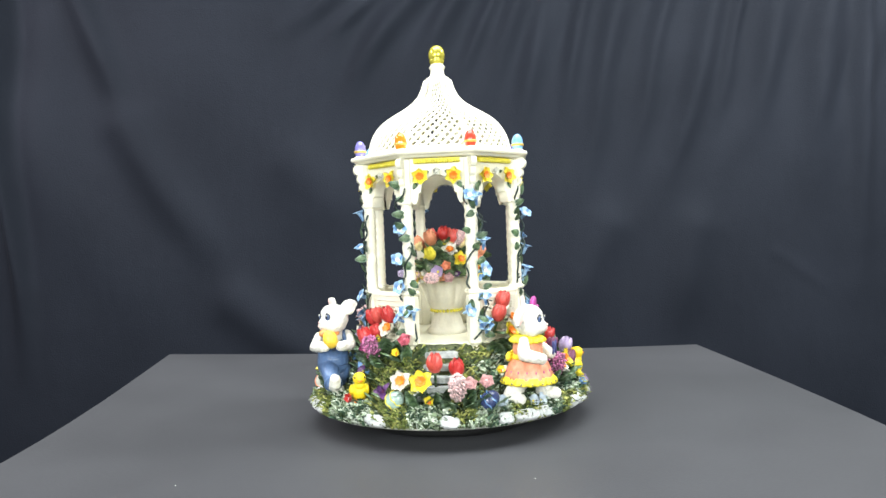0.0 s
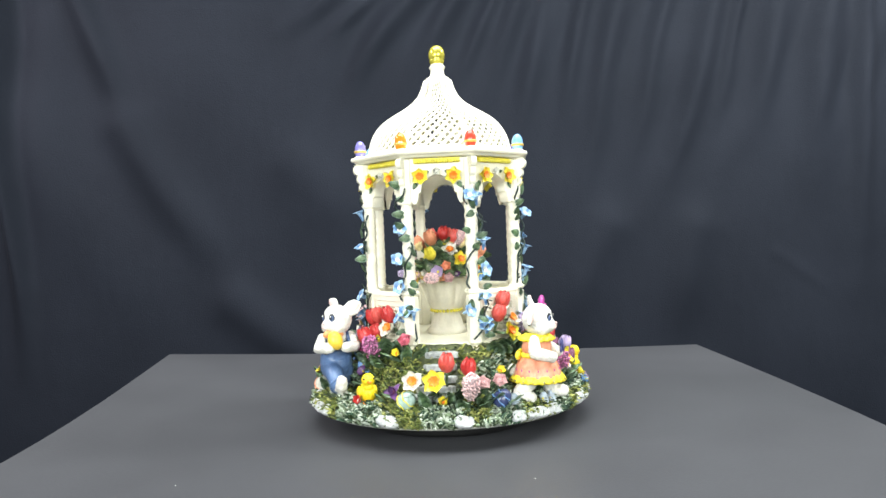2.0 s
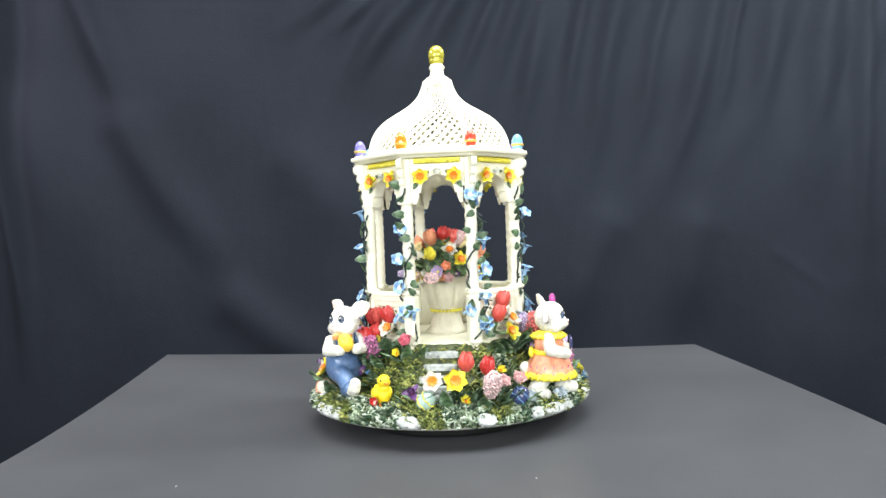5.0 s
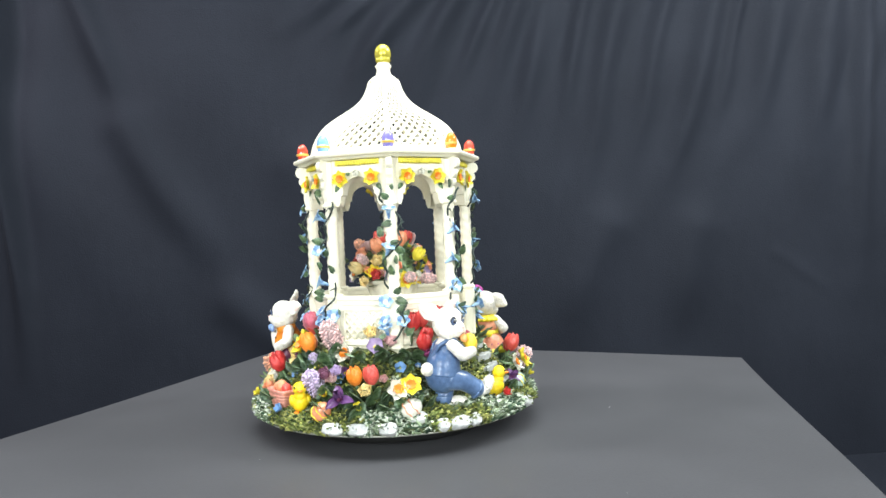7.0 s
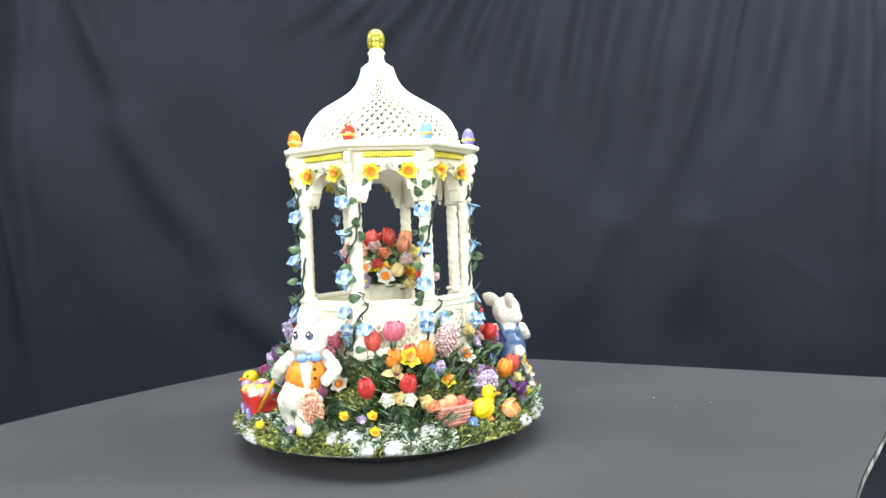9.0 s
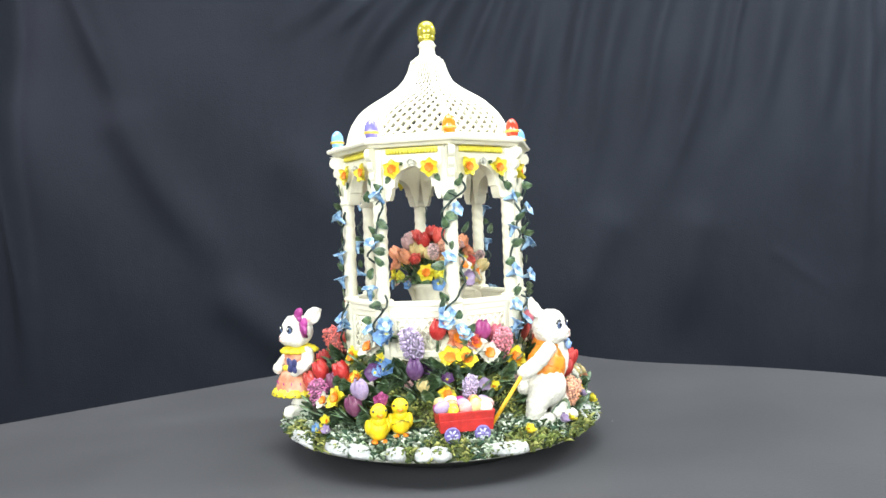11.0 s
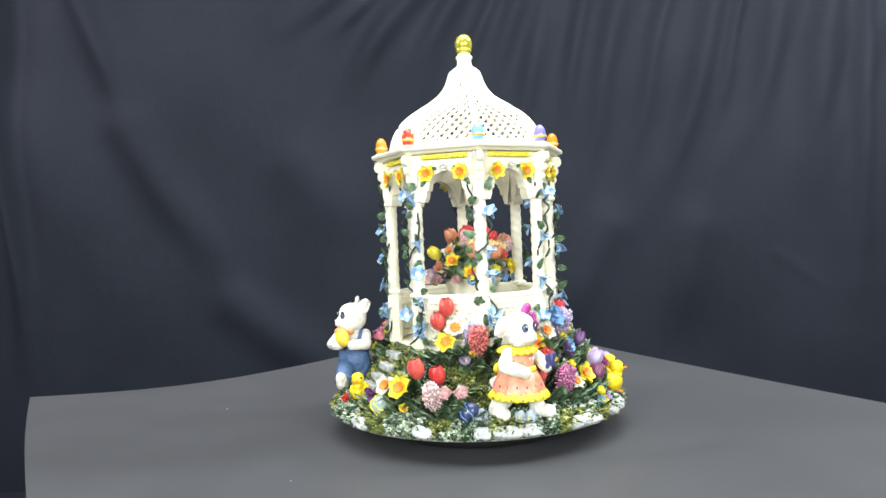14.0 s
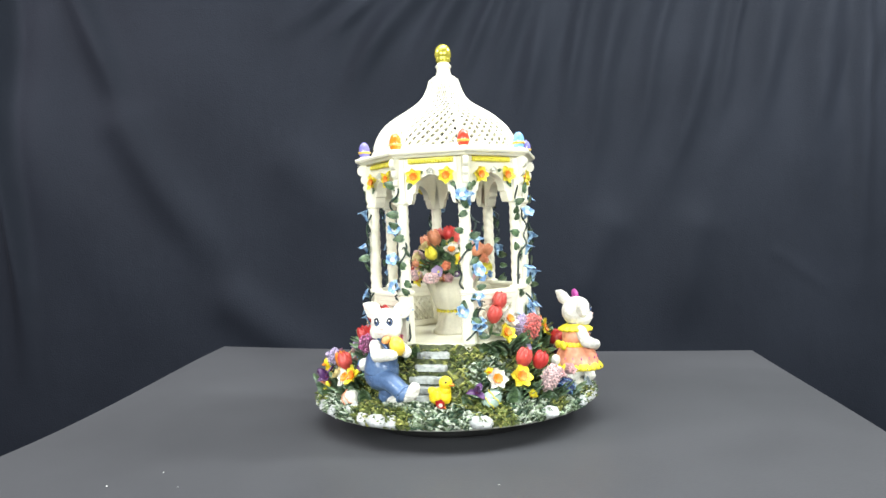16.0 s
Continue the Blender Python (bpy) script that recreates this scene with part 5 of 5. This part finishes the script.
def build_basket():
    m = Matrix.Translation(at(0.0865, -141.4, 0.0238)) @ pose(0, 0, 0, 0, 0, -141.4) @ Matrix.Scale(1.12, 4)
    s = Mesh(m)
    def squared(a):
        return (abs(math.cos(a)) ** 5 + abs(math.sin(a)) ** 5) ** -0.2
    s.lathe([(0.0001, 0.0002), (0.0062, 0.0002), (0.0074, 0.0040), (0.0088, 0.0086), (0.0096, 0.0092), (0.0096, 0.0104), (0.0088, 0.0104), (0.0080, 0.0080), (0.0001, 0.0070)], 48, 0,
            Matrix.Diagonal((1.0, 0.62, 1.0, 1)), lambda a, v: squared(a) * (1 + 0.012 * math.sin(24 * a)))
    for z in (0.0018, 0.0036, 0.0054, 0.0072):
        k = 0.0062 + 0.31 * z
        s.tube([(k * squared(t) * math.cos(t), 0.62 * k * squared(t) * math.sin(t), z) for t in np.linspace(0, math.tau, 48)], 0.0004, 5)
    s.make("basket", material("pink_basket_paint", (0.60, 0.23, 0.18), 0.45, vary=0.2, scale=180, second=(0.70, 0.34, 0.27)), ring, "pink woven basket")
    for x, z, r, c in ((-0.0012, 0.0112, 0.0038, PEACH), (0.0042, 0.0106, 0.0032, CORAL), (-0.0056, 0.0104, 0.0028, PEACH)):
        s = Mesh(m)
        s.ell((x, 0, z), (r, r * 0.85, r), 0)
        s.make("egg", paint(c, 0.3), ring, "%s egg in the basket" % WORD[c])


def build_ring_things():
    overall_rabbit()
    dress_rabbit()
    wagon_rabbit()
    build_wagon()
    build_basket()
    duckling(-40.0, 0.0830, 55, 1.15)
    duckling(95.7, 0.0895, 35, 1.22)
    duckling(102.5, 0.0845, 20, 1.2, 0.0006)
    duckling(-128.8, 0.0872, 50, 1.16)


def build_foliage():
    """Leaves that fill the beds between the flowers, leaving the steps free."""
    rnd = random.Random(17)
    for i in range(110):
        a = rnd.uniform(32, 322)
        if 268 < a < 304:
            continue
        r = rnd.uniform(0.056, 0.076)
        strap(box, a, r, rnd.uniform(0.009, 0.0135), rnd.uniform(25, 60), rnd.uniform(-60, 60), rnd.uniform(1.0, 1.5))
    for i in range(60):
        a = rnd.choice((rnd.uniform(-20, 20), rnd.uniform(55, 90), rnd.uniform(168, 190), rnd.uniform(-125, -75)))
        strap(ring, a, rnd.uniform(0.077, 0.083), rnd.uniform(0.008, 0.013), rnd.uniform(20, 55), rnd.uniform(-70, 70), rnd.uniform(0.8, 1.3))
    for a, r, c in ((104, 0.066, YELLOW), (113, 0.070, WHITE), (150, 0.071, YELLOW), (-164, 0.068, WHITE), (-112, 0.069, YELLOW)):
        plant("daffodil", box, a, r, slope(r) + 0.007, c, 0.8, 2)
    for i in range(20):
        a, r = rnd.uniform(95, 318), rnd.uniform(0.062, 0.074)
        kind, c = rnd.choice((("primrose", LILAC), ("primrose", YELLOW), ("pansy", PURPLE), ("rose", ROSE), ("primrose", SKY), ("pansy", SKY), ("rose", CREAMY)))
        plant(kind, box, a, r, slope(r) + 0.005, c, 0.75, 1)


def build_flowers():
    build_foliage()
    daffodil(box, -172.7, 0.0650, 0.0560, YELLOW, 1.04)
    daffodil(box, -96.5, 0.0637, 0.0557, WHITE, 1.04)
    daffodil(box, -38.0, 0.0575, 0.0670, WHITE, 1.04)
    daffodil(box, 44.7, 0.0605, 0.0620, YELLOW, 1.04)
    daffodil(box, 49.7, 0.0575, 0.0700, WHITE, 1.04)
    daffodil(box, 96.6, 0.0625, 0.0583, YELLOW, 1.04)
    daffodil(box, 108.1, 0.0580, 0.0652, WHITE, 1.04)
    daffodil(box, 153.1, 0.0610, 0.0593, YELLOW, 1.04)
    daffodil(box, 157.3, 0.0575, 0.0688, PEACH, 1.04)
    daffodil(box, 160.8, 0.0630, 0.0584, YELLOW, 1.04)
    daffodil(box, 166.7, 0.0595, 0.0653, WHITE, 1.04)
    daffodil(box, 172.4, 0.0630, 0.0603, WHITE, 1.04)
    hyacinth(box, -178.2, 0.0610, 0.0634, PINK, 1.20)
    hyacinth(box, -107.3, 0.0616, 0.0646, ROSE, 1.3)
    hyacinth(box, -44.1, 0.0660, 0.0527, MAGENTA, 1.20)
    hyacinth(box, 59.3, 0.0585, 0.0648, LILAC, 0.96)
    hyacinth(box, 63.1, 0.0636, 0.0623, CORAL, 1.20)
    hyacinth(box, 132.9, 0.0575, 0.0655, LILAC, 1.3)
    hyacinth(box, 159.5, 0.0730, 0.0447, LILAC, 0.84)
    pansy(box, -118.3, 0.0670, 0.0496, SKY, 0.86)
    pansy(box, -80.1, 0.0600, 0.0592, LILAC, 1.08)
    pansy(box, 56.1, 0.0650, 0.0522, LILAC, 0.76)
    pansy(box, 115.8, 0.0675, 0.0524, PURPLE, 1.08)
    pansy(box, 118.1, 0.0575, 0.0715, SKY, 1.51)
    pansy(box, 121.5, 0.0655, 0.0544, SKY, 1.08)
    primrose(box, -42.3, 0.0615, 0.0586, YELLOW, 1.12)
    primrose(box, -26.1, 0.0650, 0.0521, YELLOW, 1.12)
    primrose(box, 27.8, 0.0745, 0.0409, YELLOW, 1.12)
    primrose(box, 59.8, 0.0635, 0.0548, YELLOW, 0.90)
    primrose(box, 110.4, 0.0735, 0.0442, YELLOW, 1.12)
    primrose(box, 118.3, 0.0630, 0.0588, YELLOW, 1.12)
    rose(box, -82.8, 0.0575, 0.0675, CREAMY, 1.12)
    rose(box, -70.8, 0.0590, 0.0618, ROSE, 1.12)
    rose(box, -50.6, 0.0665, 0.0545, MAGENTA, 1.12)
    rose(box, -22.1, 0.0630, 0.0604, PINK, 1.12)
    tulip(box, -175.5, 0.0545, 0.0689, PINK, 1.01)
    tulip(box, -149.0, 0.0550, 0.0677, CORAL, 1.01)
    tulip(box, -138.3, 0.0575, 0.0730, PINK, 1.01)
    tulip(box, -137.6, 0.0635, 0.0580, ORANGE, 1.01)
    tulip(box, -129.0, 0.0630, 0.0602, CORAL, 1.01)
    tulip(box, -56.3, 0.0575, 0.0735, RED, 1.01)
    tulip(box, -38.5, 0.0575, 0.0762, RED, 1.01)
    tulip(box, 39.1, 0.0572, 0.0748, CORAL, 1.01)
    tulip(box, 44.3, 0.0562, 0.0830, CORAL, 1.01)
    tulip(box, 136.2, 0.0690, 0.0554, PURPLE, 1.01)
    tulip(box, 147.1, 0.0563, 0.0746, RED, 1.01)
    tulip(box, 172.4, 0.0575, 0.0729, MAGENTA, 1.01)
    tulip(box, -135.0, 0.0590, 0.0735, PINK, 0.98)
    tulip(box, -122.5, 0.0680, 0.0615, ORANGE, 1.11)
    daffodil(box, -130.5, 0.0680, 0.0585, YELLOW, 1.00)
    iris(box, -137.0, 0.0700, 0.0525, CREAMY, 0.95)
    tulip(box, -50.5, 0.0570, 0.0750, CORAL, 0.93)
    tulip(box, -49.0, 0.0590, 0.0645, RED, 0.93)
    rose(ring, -160.5, 0.0830, 0.0392, CREAMY, 1.15)
    rose(ring, -157.5, 0.0840, 0.0390, WHITE, 1.10)
    rose(box, -98.0, 0.0770, 0.0430, ROSE, 1.10)
    rose(box, -96.0, 0.0760, 0.0470, LILAC, 1.00)
    hyacinth(box, -115.5, 0.0680, 0.0505, LILAC, 0.65)
    rose(box, 64.0, 0.0600, 0.0645, CORAL, 1.15)
    daffodil(box, 107.0, 0.0600, 0.0645, WHITE, 1.05)
    pansy(box, 119.5, 0.0660, 0.0540, SKY, 1.10)
    tulip(box, 96.5, 0.0720, 0.0520, RED, 1.02)
    tulip(box, 92.5, 0.0740, 0.0455, PLUM, 0.98)
    iris(box, 139.0, 0.0640, 0.0550, PURPLE, 0.95)
    tulip(box, 139.5, 0.0680, 0.0470, CREAMY, 0.76)
    primrose(box, 170.0, 0.0720, 0.0430, YELLOW, 1.20)
    pansy(box, 166.5, 0.0710, 0.0450, LILAC, 0.80)
    rose(box, 166.5, 0.0585, 0.0680, CORAL, 1.10)
    rose(box, 164.0, 0.0590, 0.0650, PINK, 1.10)
    daffodil(ring, -86.2, 0.0870, 0.0378, WHITE, 1.04)
    daffodil(ring, -81.3, 0.0865, 0.0399, YELLOW, 1.04)
    daffodil(ring, -17.0, 0.0840, 0.0391, WHITE, 1.04)
    daffodil(ring, -7.7, 0.0877, 0.0397, YELLOW, 1.14)
    daffodil(box, 100.5, 0.0660, 0.0468, WHITE, 1.1)
    daffodil(ring, 66.4, 0.0830, 0.0368, WHITE, 0.83)
    daffodil(ring, 74.1, 0.0820, 0.0397, YELLOW, 1.04)
    egg(ring, -116.3, 0.0910, 0.0275, PEACH)
    egg(ring, -81.8, 0.0887, 0.0280, WHITE)
    egg(ring, -20.0, 0.0860, 0.0269, MINT)
    egg(ring, 18.3, 0.0878, 0.0249, NAVY)
    hyacinth(ring, -123.2, 0.0820, 0.0388, LILAC, 1.20)
    hyacinth(ring, 6.0, 0.0900, 0.0357, ROSE, 1.1)
    hyacinth(ring, 60.7, 0.0810, 0.0374, MAGENTA, 1.2)
    hyacinth(ring, 168.4, 0.0895, 0.0353, PEACH, 1.20)
    iris(ring, -108.5, 0.0915, 0.0352, PURPLE, 1.08)
    iris(ring, -25.5, 0.0865, 0.0339, PURPLE, 0.76)
    pebble(ring, 20.9, 0.0905, 0.0253, SKY)
    pebble(ring, 39.1, 0.0925, 0.0232, LILAC)
    primrose(ring, -174.1, 0.0870, 0.0292, LILAC, 1.12)
    primrose(ring, -170.3, 0.0845, 0.0311, YELLOW, 1.12)
    primrose(ring, -169.5, 0.0920, 0.0247, YELLOW, 1.12)
    primrose(ring, -136.7, 0.0920, 0.0239, SKY, 1.12)
    primrose(ring, -118.9, 0.0800, 0.0329, YELLOW, 1.12)
    primrose(ring, -100.5, 0.0900, 0.0288, YELLOW, 1.12)
    primrose(ring, -39.8, 0.0900, 0.0267, RED, 1.12)
    primrose(ring, -4.8, 0.0910, 0.0283, YELLOW, 1.12)
    primrose(ring, 72.4, 0.0925, 0.0244, SKY, 1.12)
    primrose(ring, 74.2, 0.0925, 0.0240, YELLOW, 1.12)
    primrose(ring, 74.8, 0.0900, 0.0288, YELLOW, 1.12)
    primrose(ring, 77.0, 0.0925, 0.0248, LILAC, 1.12)
    primrose(ring, 145.6, 0.0925, 0.0232, YELLOW, 1.12)
    primrose(ring, 161.0, 0.0925, 0.0240, LILAC, 1.12)
    primrose(ring, 165.5, 0.0925, 0.0240, YELLOW, 1.12)
    primrose(ring, 179.4, 0.0855, 0.0309, YELLOW, 1.12)
    rose(ring, -165.5, 0.0820, 0.0386, WHITE, 1.12)
    rose(ring, -151.9, 0.0880, 0.0373, CREAMY, 1.12)
    rose(ring, -150.5, 0.0890, 0.0354, PEACH, 1.12)
    rose(ring, -119.2, 0.0795, 0.0454, PLUM, 1.12)
    rose(ring, -99.1, 0.0845, 0.0371, CREAMY, 1.12)
    rose(ring, 10.4, 0.0910, 0.0381, ROSE, 1.12)
    rose(ring, 16.8, 0.0920, 0.0389, ROSE, 1.12)
    rose(ring, 95.7, 0.0835, 0.0412, MAGENTA, 1.12)
    stone(ring, -177.2, 0.0915, 0.0077)
    stone(ring, -171.9, 0.0935, 0.0054)
    stone(ring, -164.8, 0.0935, 0.0054)
    stone(ring, -162.8, 0.0935, 0.0046)
    stone(ring, -151.4, 0.0900, 0.0069)
    stone(ring, -110.1, 0.0935, 0.0085)
    stone(ring, -101.0, 0.0935, 0.0085)
    stone(ring, -90.1, 0.0935, 0.0069)
    stone(ring, -79.0, 0.0915, 0.0069)
    stone(ring, -70.9, 0.0935, 0.0046)
    stone(ring, -64.1, 0.0935, 0.0092)
    stone(ring, -58.1, 0.0935, 0.0046)
    stone(ring, -25.2, 0.0935, 0.0092)
    stone(ring, 2.5, 0.0935, 0.0077)
    stone(ring, 23.4, 0.0935, 0.0069)
    stone(ring, 31.4, 0.0935, 0.0108)
    stone(ring, 39.6, 0.0935, 0.0092)
    stone(ring, 58.4, 0.0935, 0.0062)
    stone(ring, 64.1, 0.0935, 0.0146)
    stone(ring, 81.9, 0.0935, 0.0100)
    stone(ring, 90.7, 0.0935, 0.0085)
    stone(ring, 102.8, 0.0935, 0.0069)
    stone(ring, 111.4, 0.0935, 0.0054)
    stone(ring, 116.3, 0.0935, 0.0069)
    stone(ring, 137.8, 0.0935, 0.0131)
    stone(ring, 176.0, 0.0920, 0.0046)
    tulip(ring, -173.5, 0.0795, 0.0459, RED, 1.01)
    tulip(ring, -157.3, 0.0815, 0.0474, RED, 1.01)
    tulip(ring, -104.6, 0.0800, 0.0454, ORANGE, 1.01)
    tulip(ring, -97.2, 0.0810, 0.0462, CORAL, 1.01)
    tulip(ring, -2.8, 0.0817, 0.0502, CORAL, 1.05)
    tulip(ring, 6.4, 0.0820, 0.0469, RED, 1.01)
    tulip(ring, 47.6, 0.0810, 0.0440, CORAL, 1.01)
    tulip(ring, 53.4, 0.0770, 0.0508, RED, 1.01)
    tulip(ring, 84.1, 0.0845, 0.0382, PLUM, 1.01)
    tulip(ring, 86.1, 0.0825, 0.0464, LILAC, 1.01)
    tulip(ring, 167.0, 0.0800, 0.0448, PLUM, 1.01)
    tulip(box, -52.5, 0.0660, 0.0620, RED, 1.01)

# ---- build ----
build_setting()
board = build_board()
box = tagged(new("music_box"), "ivory garden gazebo music box with rabbits and painted flowers", "music box")
panels = build_gazebo(box)
build_dome(box)
urn = build_urn(box)
build_bouquet(urn)
build_frieze(panels)
build_vines()
build_mound(box)
ring = build_base(box)
build_ring_things()
build_flowers()


def motions():
    """The board turns with the music box on it; the ring turns slowly round the gazebo."""
    steps = [i * 0.1 for i in range(161)]
    rows, rows2, rows3 = [], [], []
    for t in steps:
        a = turned(t)
        rows.append((t, pose(0, 0, 0, 0, 0, a)))
        rows2.append((t, pose(0, 0, 0, 0, 0, a) @ pose(*AXIS, 0, 0, 0, DOOR)))
        rows3.append((t, pose(0, 0, 0, 0, 0, 2.476 * t + 0.0236 * t * t)))
    walk(board, rows)
    walk(box, rows2)
    walk(ring, rows3)


motions()
